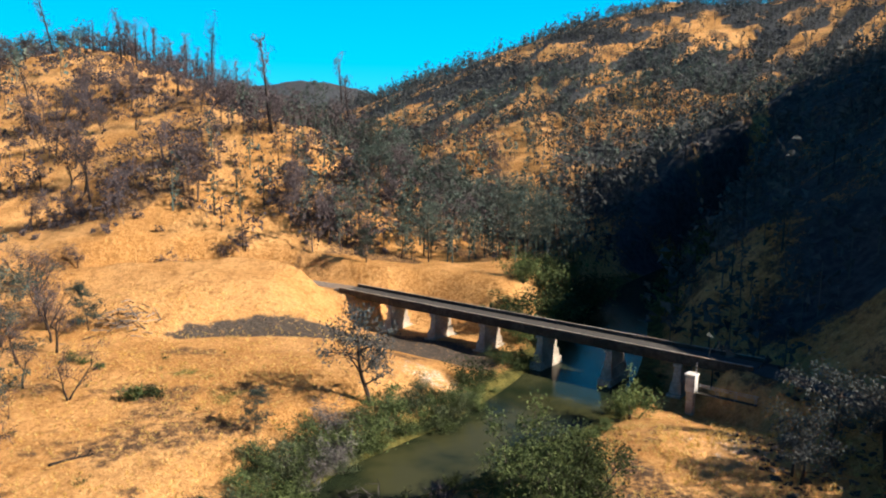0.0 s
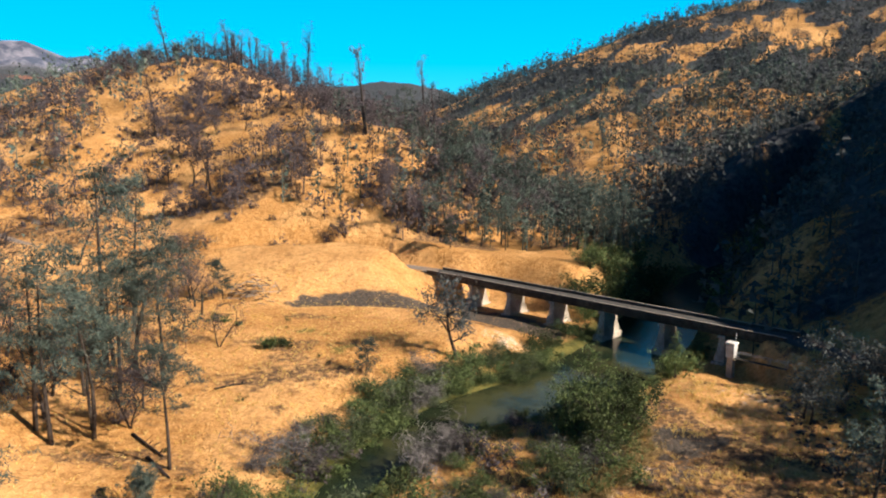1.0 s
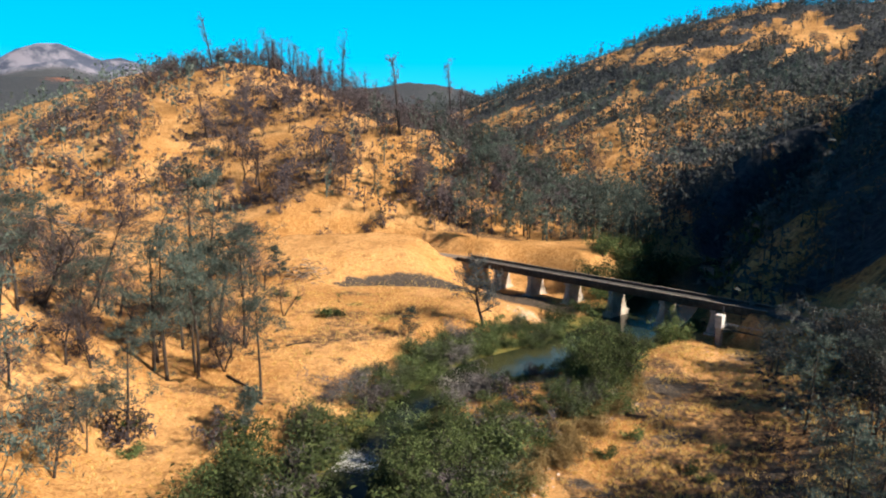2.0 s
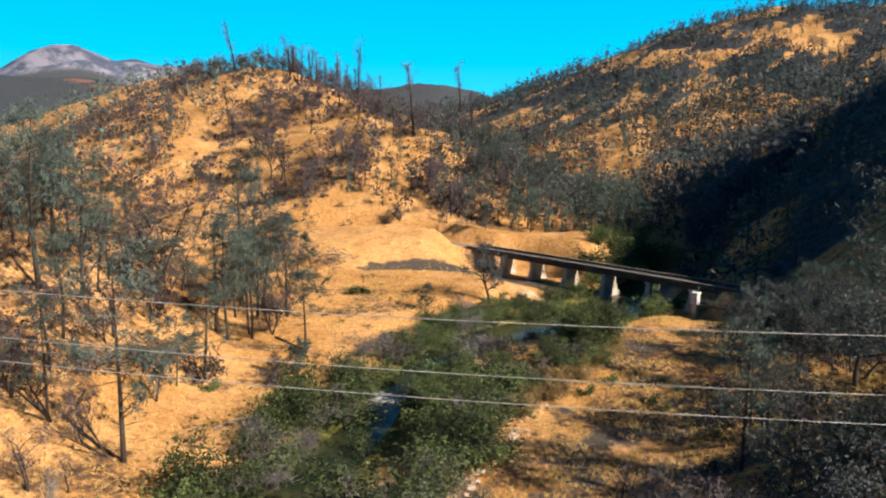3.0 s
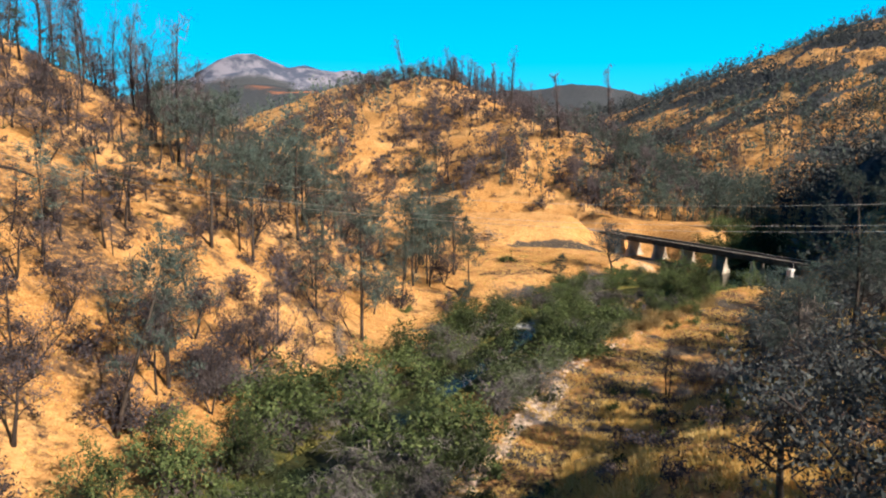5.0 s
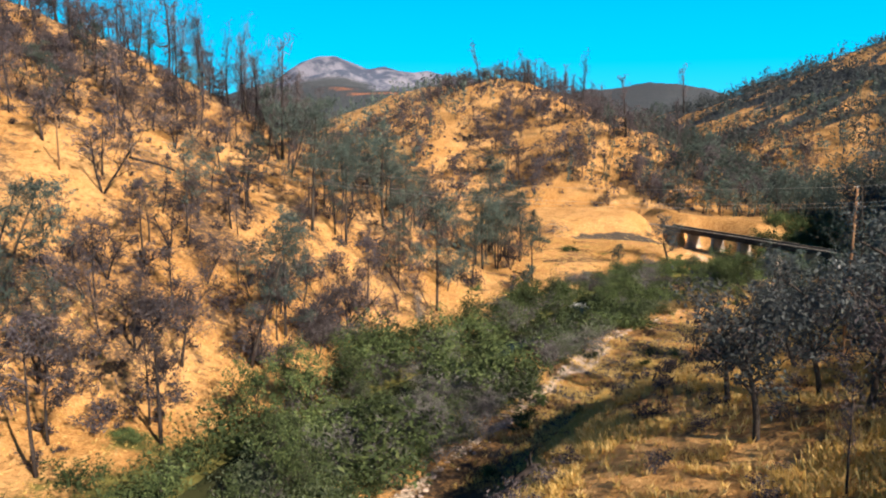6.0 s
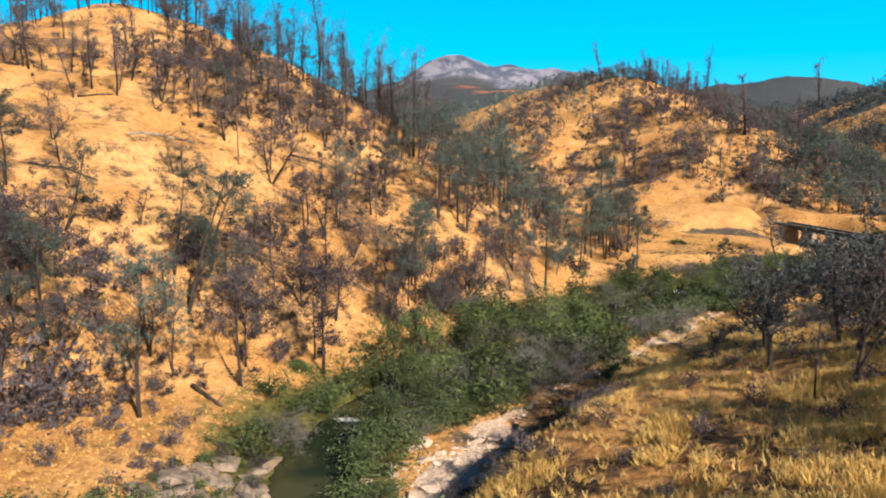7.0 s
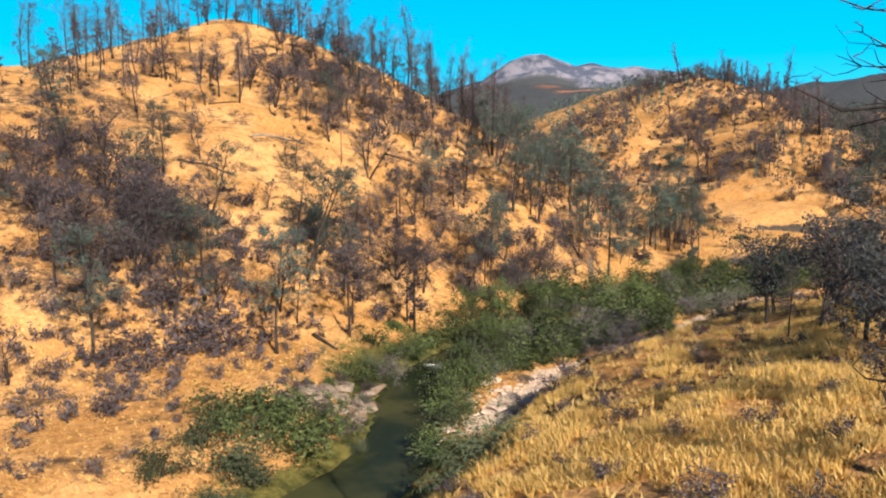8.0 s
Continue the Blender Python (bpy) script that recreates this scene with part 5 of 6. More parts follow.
# the thicket at the foot of the western slope, green below and scorched above
for name, x, y, hh in (("willow", -32.2, -17.6, 3.4), ("willow", -34.0, -20.5, 3.8), ("willow", -35.5, -24.0, 4.0), ("willow", -33.0, -24.5, 3.4), ("grey_willow", -37.2, -25.6, 3.6), ("willow", -38.0, -28.5, 4.0),
        ("grey_willow", -39.5, -23.5, 2.6), ("bare_shrub", -40.8, -27.0, 4.2), ("scorched_bush", -42.5, -24.5, 3.0), ("scorched_oak", -43.6, -27.6, 5.6), ("scorched_bush", -44.4, -29.6, 3.4),
        ("bare_shrub", -42.6, -31.0, 4.0), ("scorched_bush", -41.0, -31.5, 3.2), ("grey_willow", -30.6, -14.2, 2.6)):
    plant(name, x, y, hh, 0, 0, 1.2)
# burnt brush and thin dead stems on the flat beside the bar
for name, x, y, hh in (("dead_snag", 10.5, -2.5, 7.5), ("scorched_bush", 13.4, 2.5, 2.6), ("scorched_bush", 15.2, 5.6, 3.0), ("bare_shrub", 16.8, 2.4, 3.4), ("scorched_bush", 18.2, 6.8, 3.2), ("bare_shrub", 14.2, 8.4, 3.0),
        ("scorched_bush", 11.6, -7.4, 1.6), ("scorched_bush", 8.2, -10.8, 1.4), ("bare_shrub", 12.8, -3.6, 2.4), ("scorched_bush", 5.6, -6.4, 1.0), ("scorched_bush", 19.6, 1.2, 3.2), ("bare_shrub", 18.8, -3.4, 3.0)):
    plant(name, x, y, hh)
# pines and scorched oaks on the saddle before the knoll
for name, x, y, hh in (("grey_pine", -71.0, 36.0, 17.0), ("grey_pine", -66.0, 42.0, 14.5), ("grey_pine", -74.5, 44.5, 16.5),
        ("scorched_oak", -65.5, 35.0, 8.0), ("scorched_oak", -73.0, 30.5, 8.5), ("scorched_oak", -70.0, 45.5, 8.0), ("scorched_oak", -79.0, 40.0, 9.0)):
    plant(name, x, y, hh)
scatter("grey_willow", 75, 207, -50, -140, 10, 94, 1.6, 3.8, left_bank, 1.9)
scatter("willow", 26, 258, -20, 42, 5, 67, 1.0, 2.0, lambda x, y, r: right_bank(x, y, r) & (x < 4.5), 2.0)
scatter("willow", 74, 208, -30, 14, 18, 67, 1.8, 5.2, lambda x, y, r: right_bank(x, y, r) & ((y < 42) | (x > 5)), 1.8)
scatter("willow", 84, 229, -30, -104, 10, 14, 1.8, 3.9, right_bank, 1.9)
scatter("grey_willow", 45, 230, -30, -74, 10, 14, 1.6, 3.4, right_bank, 2.4)
scatter("bare_shrub", 45, 231, -30, -74, 10, 14, 2.4, 4.6, right_bank, 2.6)
scatter("grey_willow", 72, 209, -30, -100, 18, 67, 1.8, 4.4, lambda x, y, r: right_bank(x, y, r) & ((y < 42) | (x > 5)), 1.9)
scatter("willow", 30, 216, -50, -80, 20, 84, 5.0, 7.8, lambda x, y, r: (left_bank(x, y, r) | right_bank(x, y, r)) & (y < 36), 5)
scatter("scorched_bush", 60, 217, -50, -110, 20, 84, 2.0, 3.6, lambda x, y, r: left_bank(x, y, r) | right_bank(x, y, r), 3)
scatter("willow", 34, 237, -30, 58, 22, 97, 1.6, 3.2, lambda x, y, r: (~river_off(x, y)[1]) & (river_off(x, y)[0] > -0.4) & (river_off(x, y)[0] < 4.5), 1.7)
scatter("grey_willow", 30, 238, -30, 58, 22, 97, 1.4, 2.8, lambda x, y, r: (~river_off(x, y)[1]) & (river_off(x, y)[0] > -0.4) & (river_off(x, y)[0] < 7), 1.9)
scatter("willow", 30, 241, -20, -82, 4, -48, 1.8, 3.8, right_bank, 1.9)
scatter("willow", 34, 242, -6, 40, 22, 72, 2.6, 4.6, lambda x, y, r: river_off(x, y)[1] & (river_off(x, y)[0] > 0.6) & (river_off(x, y)[0] < 16) & (x < 16) & (x > 5), 2.2)
scatter("willow", 20, 243, -12, 94, 22, 132, 1.8, 4.0, lambda x, y, r: (~river_off(x, y)[1]) & (river_off(x, y)[0] > 0.3) & (river_off(x, y)[0] < 5) & (np.abs((x + 20.5) * 0.6084 + (y - 145.3) * 0.7936) > 5), 1.9)
scatter("willow", 22, 244, -14, 128, 34, 172, 3.5, 6.5, lambda x, y, r: (~river_off(x, y)[1]) & (river_off(x, y)[0] > 0.3) & (river_off(x, y)[0] < 11) & (np.abs((x + 20.5) * 0.6084 + (y - 145.3) * 0.7936) > 6), 2.8)
scatter("grey_pine", 44, 239, -26, 164, 34, 222, 8, 15, lambda x, y, r: (height(x, y) > 3) & (river_off(x, y)[0] > 4), 4)
scatter("grey_pine", 3, 240, 46, 46, 62, 72, 9, 13, lambda x, y, r: nearest(x, y, EAST_LINE)[0] > 3.6, 4)
scatter("green_bush", 90, 251, -40, -60, 10, 60, 0.8, 1.8, lambda x, y, r: (~river_off(x, y)[1]) & (river_off(x, y)[0] > -0.9) & (river_off(x, y)[0] < 1.6), 1.3)
scatter("green_bush", 46, 259, -24, 54, 12, 100, 0.9, 1.9, lambda x, y, r: (~river_off(x, y)[1]) & (river_off(x, y)[0] > -0.8) & (river_off(x, y)[0] < 2.0), 1.3)
scatter("grey_willow", 18, 260, -24, 56, 12, 98, 1.2, 2.6, lambda x, y, r: (~river_off(x, y)[1]) & (river_off(x, y)[0] > 0.2) & (river_off(x, y)[0] < 6), 2.0)
scatter("green_bush", 100, 228, -20, 56, 34, 114, 0.7, 1.7, lambda x, y, r: (river_off(x, y)[0] > 0.1) & (river_off(x, y)[0] < 4.5), 1.2)
for x, y, hh in ((7.5, 66.5, 4.4), (10.5, 69.5, 4.6), (5.5, 62.5, 2.6), (9.0, 62.0, 5.0), (13.0, 66.0, 4.6), (14.5, 72.5, 3.0)):
    plant("willow", x, y, hh, 0, 0, 1.1)
scatter("reed_clump", 26, 252, -2, 30, 18, 66, 1.6, 2.8, lambda x, y, r: np.abs(x - curve(y, [30, 42, 50, 61, 67], [1.5, 5, 10, 14, 16])) < 1.6, 1.7)
scatter("bare_shrub", 60, 225, -50, -100, 20, 84, 2.2, 4.2, lambda x, y, r: left_bank(x, y, r) | right_bank(x, y, r), 3)
scatter("grey_pine", 7, 226, -72, 40, -42, 80, 12, 19, lambda x, y, r: np.hypot((x + 57) / 13, (y - 60) / 18) < 1, 4)
scatter("scorched_oak", 12, 227, -72, 40, -42, 80, 5, 9, lambda x, y, r: np.hypot((x + 57) / 14, (y - 60) / 20) < 1, 4)
scatter("scorched_bush", 14, 255, 1, -92, 12, -66, 1.0, 2.2, lambda x, y, r: x > thicket_edge(y) + 6, 2.2)
scatter("scorched_bush", 9, 256, -23, -107, -11, -91, 1.0, 2.0, lambda x, y, r: (np.hypot((x + 17.5) / 5.5, (y + 99) / 9) < 1) & (river_off(x, y)[0] > 0.8), 2.2)
scatter("green_bush", 12, 257, -23, -109, -10, -90, 0.7, 1.5, lambda x, y, r: (np.hypot((x + 17.5) / 6.5, (y + 99) / 10) < 1) & (river_off(x, y)[0] > 0.2), 1.8)
scatter("green_bush", 40, 218, -16, -70, 24, 84, 0.9, 2.0, lambda x, y, r: river_off(x, y)[1] & (river_off(x, y)[0] > 4), 3)
scatter("grey_pine", 11, 219, 20, -38, 44, 56, 8, 13, lambda x, y, r: x > 21 + 0.22 * y, 6)
scatter("oak_tree", 7, 220, 40, 48, 54, 78, 7, 10, lambda x, y, r: nearest(x, y, EAST_LINE)[0] > 4.5, 5)
plant("dead_snag", -88, 20, 17, 4.5, 1.5)
for k in range(6):
    plant("green_bush", -37.6 + 1.1 * math.cos(k), -71.5 + 0.8 * math.sin(k), 0.7, 0, 0, 2.0)
scatter("scorched_oak", 44, 232, -112, -124, -56, -80, 6, 10, lambda x, y, r: np.hypot((x + 80) / 25, (y + 103) / 15) < 1, 3.4)
scatter("scorched_bush", 34, 233, -112, -124, -50, -80, 2.5, 4.5, lambda x, y, r: np.hypot((x + 78) / 30, (y + 102) / 17) < 1, 3.0)
scatter("scorched_bush", 60, 234, -70, -128, -40, 20, 1.8, 4.2, lambda x, y, r: (height(x, y) > 4.5) & (r < 0.2 + 0.8 * step(-0.1, 0.3, fractal(x, y, 14, 139, 3))), 3.2)
for x, y, hh in ((-50.9, -38.0, 7), (-49.4, -34.5, 8), (-45.5, -37.5, 11), (-42.0, -32.5, 5), (-44.6, -19.3, 6.5), (-49.9, -19.9, 6), (-41.1, -46.1, 9), (-57.7, -32.2, 7.5), (-45.3, -13.7, 6), (-50.3, -9.1, 7.5), (-39.8, -16.5, 5)):
    plant("scorched_pine" if hh > 8 else "scorched_oak", x, y, hh, 0, 0, 0.9)
scatter("oak_tree", 14, 235, 36, -84, 62, -28, 5, 9, lambda x, y, r: x > 38 + 0.1 * (y + 50), 5)
scatter("scorched_oak", 16, 236, 33, -96, 60, -30, 5, 9, lambda x, y, r: x > 36, 4.5)
scatter("scorched_oak", 5, 250, -62, 18, -38, 76, 4, 8, lambda x, y, r: (river_off(x, y)[0] > 9), 4.5)
scatter("scorched_oak", 6, 245, -62, -50, -40, -14, 5, 9, lambda x, y, r: height(x, y) > 4, 4)
scatter("scorched_bush", 18, 246, -60, -50, -38, -14, 2.2, 4.0, lambda x, y, r: height(x, y) > 3.5, 3)
scatter("scorched_bush", 34, 247, 8, -50, 34, -8, 1.2, 2.6, lambda x, y, r: r < 0.9, 3)
scatter("dead_snag", 26, 248, -168, 322, -92, 352, 8, 15, lambda x, y, r: height(x, y) > 52, 4)
scatter("scorched_oak", 12, 249, -168, 322, -92, 352, 6, 9, lambda x, y, r: height(x, y) > 52, 5)
scatter("scorched_bush", 62, 221, 14, -125, 50, -50, 0.9, 2.2, lambda x, y, r: r < 0.7, 5)
scatter("oak_tree", 10, 210, 24, -66, 60, 72, 6, 10, lambda x, y, r: (r < 0.6) & (np.abs(y + 43) > 6) & (x > 26 + 0.12 * y), 6)
scatter("scorched_oak", 28, 211, 18, -36, 62, 60, 4, 8, lambda x, y, r: x > 22 + 0.2 * y, 4)
scatter("willow", 14, 213, 10, 122, 60, 190, 4, 7, lambda x, y, r: (river_off(x, y)[0] > 0.5) & (river_off(x, y)[0] < 12), 5)


def strewn(name, label, category, places, variants, sizes, rng, leaf, wood=None):
    """Countless plants in one object of leaves (and one of stems)."""
    g = Geo()
    for (x, y), z, s in zip(places, height(*np.array(places).T), sizes):
        c = variants[rng.integers(len(variants))]
        a = rng.random() * 6.28
        m = np.array([[math.cos(a), -math.sin(a), 0], [math.sin(a), math.cos(a), 0], [0, 0, 1]]) * s
        g.add(c[0] @ m.T + [x, y, z], c[1])
    return tagged(part(name, g, leaf), label, category, kind="stuff")


def plain(geo):
    return np.vstack(geo.v), geo.f


def joined(wood, crown):
    """Stems and leaves of one plant gathered together."""
    crown.add(np.vstack(wood.v), wood.f)
    return crown


def far_crown(seed, h, wide, n, size, stem=True):
    """A distant tree: a stem and loose leaf clumps on uneven limbs."""
    rng = np.random.default_rng(seed)
    g = Geo()
    if stem:
        g.tube([(0, 0, -0.3), (0.1 * rng.normal(), 0, h * 0.8)], [0.02 * h, 0.006 * h], 3, False)
    c = rng.normal(size=(7, 3)) * [wide, wide, 0.2 * h] + [0, 0, 0.62 * h]
    at = c[rng.integers(7, size=n)] + rng.normal(size=(n, 3)) * [0.4 * wide, 0.4 * wide, 0.12 * h]
    at[:, 2] = np.abs(at[:, 2])
    g.leaves(at, size, 0.55, rng)
    return plain(g)


STREW = np.random.default_rng(300)
low_bush = [plain(bush_geo(170 + s, 1.3, 5, 21, 0.26, 0.4, False)[1]) for s in range(5)]
tiny_bush = [plain(bush_geo(175 + s, 1.6, 4, 18, 0.5, 0.45, False)[1]) for s in range(5)]
far_oak = [far_crown(180 + s, 7, 1.6, 21, 1.6) for s in range(5)]
knoll_oak = [far_crown(200 + s, 6.5, 1.5, 92, 0.72, True) for s in range(5)]
far_pine = [far_crown(190 + s, 11, 1.1, 21, 1.6) for s in range(4)]
shoulder_pine = [far_crown(195 + s, 11, 1.25, 70, 0.95) for s in range(4)]

p = scatter(None, 1250, 301, -170, -150, -38, 60, 0, 0, west_slope, 1.6)
strewn("slope_scrub", "low scorched brown scrub strewn over the dry slope", "scrub", p, low_bush, STREW.uniform(0.5, 1.9, len(p)), STREW, BROWN_LEAF)
p = scatter(None, 150, 309, -75, -150, -14, -84, 0, 0, lambda x, y, r: (river_off(x, y)[0] > 6) & (r < 0.2 + 0.8 * step(-0.1, 0.3, fractal(x, y, 14, 137, 3))), 1.8)
strewn("bank_scrub", "brown scrub and twigs on the dry bank above the pool", "scrub", p, low_bush, STREW.uniform(0.7, 2.1, len(p)), STREW, BROWN_LEAF)
p = scatter(None, 150, 302, -120, -140, -30, 110, 0, 0, lambda x, y, r: river_off(x, y)[0] > 4, 3)
strewn("green_sprouts", "small green sprouting shrubs on the dry grass", "scrub", p, low_bush, STREW.uniform(0.3, 0.8, len(p)), STREW, WILLOW_LEAF)
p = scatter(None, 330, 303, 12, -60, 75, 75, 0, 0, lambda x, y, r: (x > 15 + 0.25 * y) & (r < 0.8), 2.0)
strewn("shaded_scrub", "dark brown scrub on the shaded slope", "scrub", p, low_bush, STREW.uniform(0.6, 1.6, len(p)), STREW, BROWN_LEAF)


def knoll_face(x, y, r):
    return (height(x, y) > 9) & (r < 0.10 + 0.90 * step(0.25, 0.85, knoll_cover(x, y)))


p = scatter(None, 1900, 304, -230, 160, 22, 420, 0, 0, knoll_face, 2.4)
q = scatter(None, 1300, 311, -230, 158, 22, 420, 0, 0, lambda x, y, r: (height(x, y) > 8) & (r < 0.25 + 0.75 * step(0.0, 0.4, knoll_cover(x, y))), 2.2)
strewn("knoll_shrubs", "small dark shrubs dotted over the sandy knoll", "scrub", q, tiny_bush, STREW.uniform(0.5, 1.3, len(q)), STREW, BROWN_LEAF)
oaks = [plain(joined(*oak_geo(50 + k, 9, 10, 0.42, 0.5, 0.95, 0.6, 0.25, 1 + k % 2, 5, True, True))) for k in range(4)]
q = scatter(None, 90, 253, -175, 160, 5, 300, 0, 0, lambda x, y, r: (height(x, y) > 9) & (knoll_cover(x, y) > 0.6), 4.5)
strewn("knoll_oaks", "scorched brown oaks with dark stems in the folds of the knoll", "woodland", q, oaks, STREW.uniform(0.75, 1.3, len(q)), STREW, BROWN_LEAF)
strewn("knoll_scrub", "scorched brown trees and scrub over the knoll", "woodland", p, knoll_oak + tiny_bush, STREW.uniform(0.6, 1.5, len(p)), STREW, BROWN_LEAF)
p = scatter(None, 420, 305, -70, 160, 34, 300, 0, 0, lambda x, y, r: (height(x, y) > 3.5) & (river_off(x, y)[0] > 5) & (r < 0.15 + 0.85 * step(-48, -8, x + 0.15 * (y - 180))) & (y > 163 - 0.1 * x), 3.2)
strewn("knoll_pines", "grey-green pines on the shoulder of the knoll", "woodland", p, shoulder_pine, STREW.uniform(0.5, 1.15, len(p)), STREW, PINE_LEAF)
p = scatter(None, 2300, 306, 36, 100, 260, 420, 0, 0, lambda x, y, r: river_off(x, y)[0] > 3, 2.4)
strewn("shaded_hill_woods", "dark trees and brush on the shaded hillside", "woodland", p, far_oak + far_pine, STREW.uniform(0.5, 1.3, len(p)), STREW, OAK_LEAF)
p = scatter(None, 6600, 307, -260, 380, 560, 820, 0, 0, lambda x, y, r: (height(x, y) > 20) & (r < 0.07 + 0.93 * mountain_cover(x, y)), 2.5)
strewn("mountain_woods", "grey-green trees and brush across the far mountain", "woodland", p, far_oak + far_pine, STREW.uniform(0.6, 1.3, len(p)), STREW, OAK_LEAF)
p = scatter(None, 650, 310, -40, 290, 170, 480, 0, 0, lambda x, y, r: (river_off(x, y)[0] > 6) & (height(x, y) > 7) & (r < 0.35 + 0.65 * step(-0.2, 0.2, fractal(x, y, 22, 151, 3))), 3.0)
strewn("valley_head_woods", "grey-green pines and brush at the head of the valley", "woodland", p, far_oak + far_pine, STREW.uniform(0.6, 1.2, len(p)), STREW, PINE_LEAF)
p = scatter(None, 620, 308, -420, 60, -90, 480, 0, 0, lambda x, y, r: (x < -150) | (y < 150) & (x < -105) & (r < 0.5), 6.0)
strewn("side_valley_woods", "mixed grey pines and scorched oaks in the side valley", "woodland", p, far_oak + far_pine, STREW.uniform(0.7, 1.4, len(p)), STREW, PINE_LEAF)


# ---- grass tufts ----
def tuft(seed, blades=9, h=0.52):
    rng = np.random.default_rng(seed)
    g = Geo()
    for _ in range(blades):
        a, r = rng.random() * 6.28, rng.uniform(0, 0.30)
        root = np.array([math.cos(a) * r, math.sin(a) * r, -0.05])
        tip = root + [rng.normal() * 0.30, rng.normal() * 0.30, h * rng.uniform(0.4, 1.25)]
        s = np.array([-math.sin(a), math.cos(a), 0]) * rng.uniform(0.035, 0.07)
        g.add([root - s, root + s, tip], [(0, 1, 2)])
    return plain(g)


tufts = [tuft(400 + s) for s in range(6)]


def tufty(x, y, r):
    off, e = river_off(x, y)
    return (off > 5) & e & (r < 0.03 + 0.97 * step(-0.20, 0.12, fractal(x, y, 5, 141, 3) + 0.4 * fractal(x, y, 16, 145, 2))) & (r < 0.45 + 0.55 * step(-38, -56, y))


p = scatter(None, 29000, 401, 3, -128, 58, -8, 0, 0, tufty, 0.2)
strewn("tall_dry_grass", "tall golden dry grass tufts on the near slope", "grass", p, tufts, STREW.uniform(0.8, 1.6, len(p)), STREW, GRASS_BLADE)
p = scatter(None, 8500, 402, -10, -62, 44, 92, 0, 0, tufty, 0.4)
strewn("flat_dry_grass", "golden dry grass on the flat by the creek", "grass", p, tufts, STREW.uniform(0.6, 1.2, len(p)), STREW, GRASS_BLADE)
p = scatter(None, 6000, 403, -60, -140, -12, 130, 0, 0, lambda x, y, r: (river_off(x, y)[0] > 8) & (r < 0.3 + 0.7 * step(-0.1, 0.3, fractal(x, y, 8, 143, 3))), 0.5)
strewn("meadow_dry_grass", "short golden dry grass on the meadow", "grass", p, tufts, STREW.uniform(0.4, 0.9, len(p)), STREW, GRASS_BLADE)


# ---- rocks, logs and litter ----
def rock_mesh(seed, material):
    rng = np.random.default_rng(seed)
    bm = bmesh.new()
    for v in rng.normal(size=(16, 3)):
        v = v / np.linalg.norm(v) * rng.uniform(0.75, 1.1) * np.array([1.0, 0.8, 0.55])
        bm.verts.new(v)
    bmesh.ops.convex_hull(bm, input=bm.verts[:])
    for v in [v for v in bm.verts if not v.link_faces]:
        bm.verts.remove(v)
    me = bpy.data.meshes.new("rock")
    bm.to_mesh(me)
    bm.free()
    me.materials.append(material)
    return me


PALE = [rock_mesh(500 + s, ROCK) for s in range(6)]
RNG_ROCK = random.Random(11)


def rock(x, y, r, meshes, label, group, sink=0.35, flat=1.0):
    ob = tagged(new("rock", meshes[RNG_ROCK.randrange(len(meshes))]), label, "rock", group)
    ob.matrix_world = pose(x, y, hgt(x, y) + r * 0.5 * flat - r * sink * flat, RNG_ROCK.uniform(-15, 15), RNG_ROCK.uniform(-15, 15), RNG_ROCK.uniform(0, 360)) @ Matrix.Diagonal((r, r, r * flat, 1))


for x, y in scatter(None, 60, 501, -12, -98, 6, -66, 0, 0, lambda x, y, r: np.hypot((x + 3) / 7, (y + 84) / 14) < 1, 1.2):
    rock(x, y, RNG_ROCK.uniform(0.4, 1.5), PALE, "pale rounded boulder on the gravel bar", "gravel bar boulders", 0.5, 0.7)
for x, y in scatter(None, 40, 502, -9, -66, -2, 12, 0, 0, lambda x, y, r: np.abs(x - thicket_edge(y) - 1.0) < 1.2, 1.2):
    rock(x, y, RNG_ROCK.uniform(0.3, 0.9), PALE, "pale rounded boulder on the gravel bar", "gravel bar boulders", 0.5, 0.7)
GREY = [rock_mesh(520 + s, OUTCROP) for s in range(5)]
for x, y in scatter(None, 34, 503, -24, -109, -10, -90, 0, 0, lambda x, y, r: (np.hypot((x + 17.5) / 5, (y + 99) / 8.5) < 1) & (river_off(x, y)[0] > 0.5), 1.3):
    rock(x, y, RNG_ROCK.uniform(1.0, 2.7), GREY, "grey-brown rock of the outcrop beside the pool", "pool outcrop rocks", 0.45, 0.8)


def strewn_rocks(name, label, places, low, high, meshes, material):
    g = Geo()
    rng = np.random.default_rng(17)
    shapes = []
    for me in meshes:
        co = np.empty(len(me.vertices) * 3)
        me.vertices.foreach_get("co", co)
        shapes.append((co.reshape(-1, 3), [tuple(p.vertices) for p in me.polygons]))
    for (x, y), z in zip(places, height(*np.array(places).T)):
        v, f = shapes[rng.integers(len(shapes))]
        r, a = rng.uniform(low, high), rng.random() * 6.28
        m = np.array([[math.cos(a), -math.sin(a), 0], [math.sin(a), math.cos(a), 0], [0, 0, 1]]) * r
        g.add(v @ m.T + [x, y, z + 0.1 * r], f)
    tagged(part(name, g, material), label, "stones", kind="stuff")


p = scatter(None, 500, 504, -14, -100, 14, 60, 0, 0, lambda x, y, r: (river_off(x, y)[1]) & (np.abs(x - np.where(y < -66, -4, thicket_edge(y) + 1.4)) < np.where(y < -66, 3.5, 1.7)), 0.5)
strewn_rocks("cobbles", "pale cobbles strewn along the gravel bar", p, 0.12, 0.38, PALE, ROCK)
DARK = [rock_mesh(540 + s, DARK_ROCK) for s in range(4)]
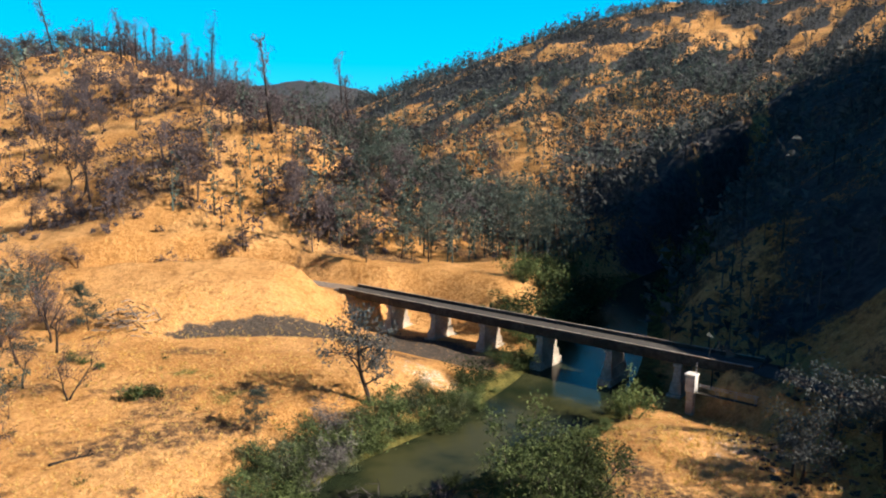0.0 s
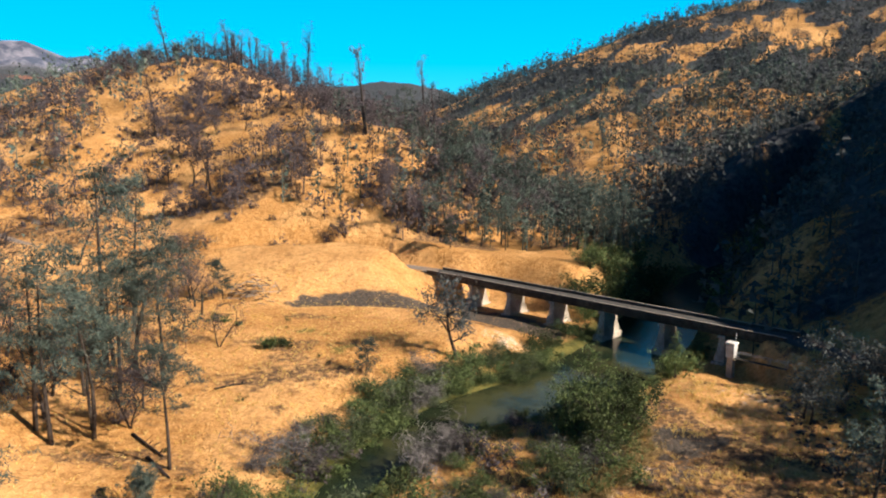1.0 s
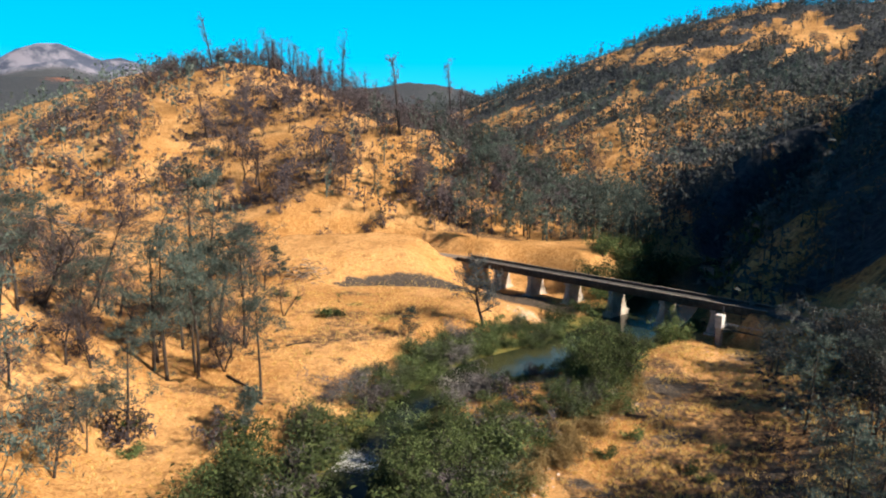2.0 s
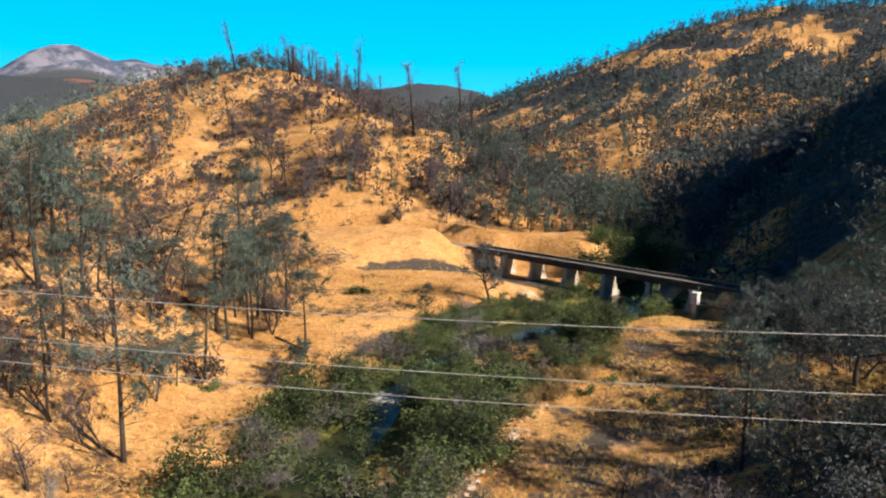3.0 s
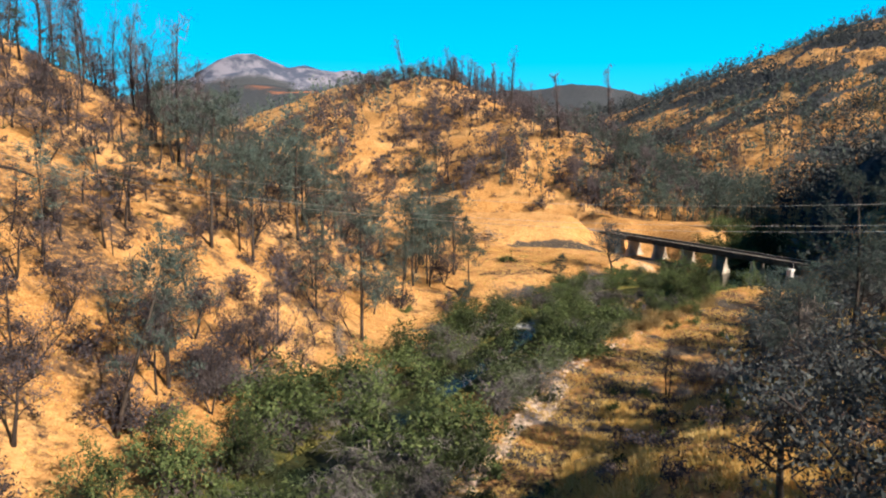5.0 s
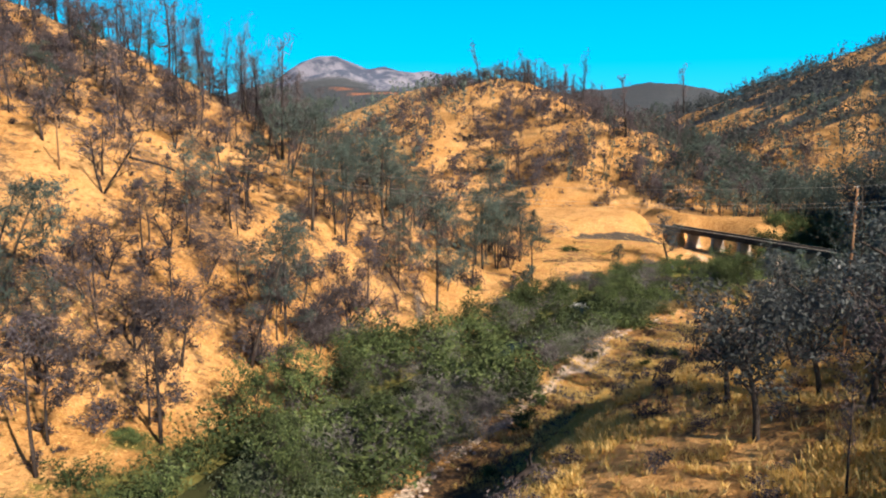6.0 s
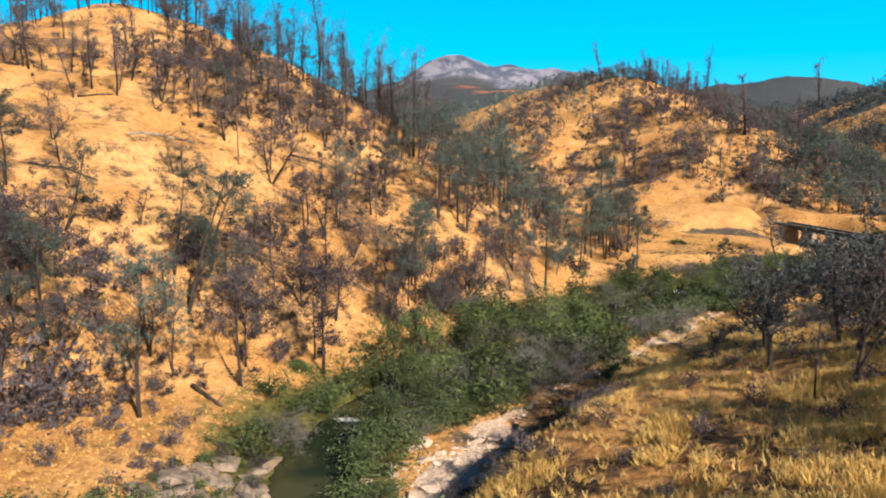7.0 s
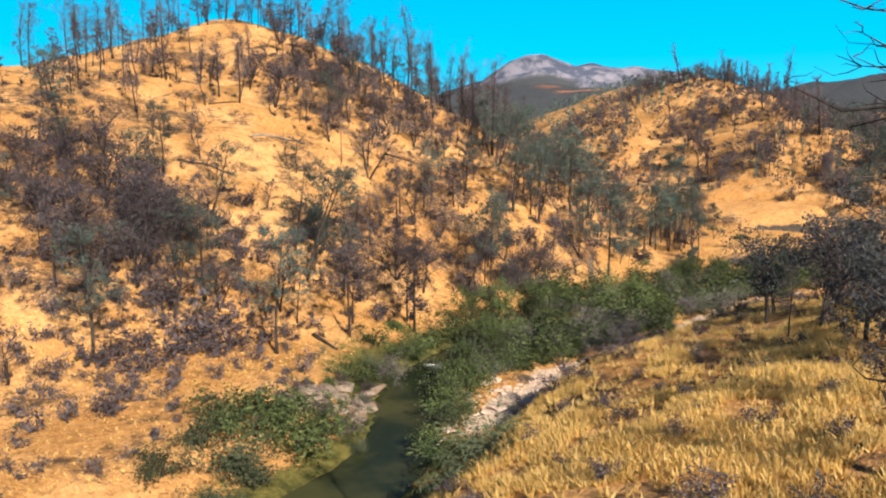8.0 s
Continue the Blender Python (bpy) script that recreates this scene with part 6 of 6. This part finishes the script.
p = scatter(None, 330, 505, 32, 50, 54, 88, 0, 0, lambda x, y, r: (height(x, y) > 1.5) & (nearest(x, y, EAST_LINE)[0] > 3.4) & (x < 52 - 0.2 * (y - 60)), 0.7)
strewn_rocks("riprap", "dark broken riprap below the road", p, 0.25, 0.75, DARK, DARK_ROCK)


def log(x0, y0, x1, y1, r, material, label, lift=0.0, twigs=4):
    """A fallen trunk with broken limb stubs."""
    rng = np.random.default_rng(int(abs(x0 * 10 + y0)))
    g = Geo()
    u = np.linspace(0, 1, 6)
    xs, ys = x0 + (x1 - x0) * u, y0 + (y1 - y0) * u
    zs = height(xs, ys)
    zs = np.maximum(zs, zs[0] + (zs[-1] - zs[0]) * u) + r * 0.7 + lift * u
    path = np.stack([xs, ys, zs], 1)
    g.tube(path, np.linspace(r, r * 0.5, 6), 7)
    root = tagged(new("fallen_log"), label, "log", "fallen logs")
    part("trunk", g, material, root, smooth=True)
    for _ in range(twigs):
        g = Geo()
        q = limb(rng, at_height(path, rng.uniform(0.4, 1)), rng.random() * 6.28, rng.uniform(0.2, 1.0), rng.uniform(0.8, 2.0))
        g.tube(q, np.linspace(r * 0.35, 0.02, 4), 4)
        part("branch_stub", g, material, root)


log(-55.0, 73.5, -48.0, 69.0, 0.35, CHAR, "blackened fallen trunk lying on the meadow")
log(-39.5, -87.7, -32.5, -88.5, 0.33, BARK, "brown fallen trunk on the bank beside the creek", 0.0, 2)
log(-104.8, -55.5, -102.3, -42.5, 0.34, SILVER, "bleached fallen trunk across the upper slope")
log(-39.0, 49.5, -34.5, 45.5, 0.22, CHAR, "thin blackened fallen trunk beside a slim pine", 0.0, 5)
log(6.0, -74.0, 8.5, -72.0, 0.5, CHAR, "charred stump and root on the cut bank", 1.2, 3)
log(-43.6, 54.7, -37.5, 50.0, 0.2, CHAR, "thin blackened fallen trunk on the dry meadow", 0.0, 6)
log(-40.3, 69.4, -37.0, 72.2, 0.16, CHAR, "short charred branch lying in dry grass", 0.0, 5)
log(-35.6, 15.9, -32.2, 21.2, 0.18, SILVER, "bleached driftwood above the creek thicket", 0.0, 5)
log(-92.5, -23.5, -88.0, -16.5, 0.32, CHAR, "charred fallen trunk across the upper slope")
log(-126.0, -55.0, -124.5, -47.5, 0.25, CHAR, "charred fallen trunk across the upper slope")
log(-96.0, -80.0, -88.0, -72.0, 0.25, CHAR, "charred fallen trunk across the upper slope")


def brush_pile(x, y, wide, deep, high):
    rng = np.random.default_rng(77)
    root = tagged(new("brush_pile"), "pile of bleached cut branches and dark brush on the meadow", "brush pile")
    for k in range(80):
        a = rng.random() * math.pi
        cx, cy = x + rng.normal() * wide * 0.28, y + rng.normal() * deep * 0.28
        z = hgt(cx, cy) + high * rng.uniform(0.05, 0.9) * math.exp(-((cx - x) / wide) ** 2 * 3)
        ln = rng.uniform(1.2, 3.4)
        d = np.array([math.cos(a), math.sin(a), rng.normal() * 0.18]) * ln / 2
        g = Geo()
        g.tube([np.array([cx, cy, z]) - d, np.array([cx, cy, z + 0.1]), np.array([cx, cy, z]) + d], [0.09, 0.08, 0.04], 5)
        part("branch", g, SILVER if k % 3 else CHAR, root)


brush_pile(-53.0, 117.5, 10.0, 6.0, 3.4)
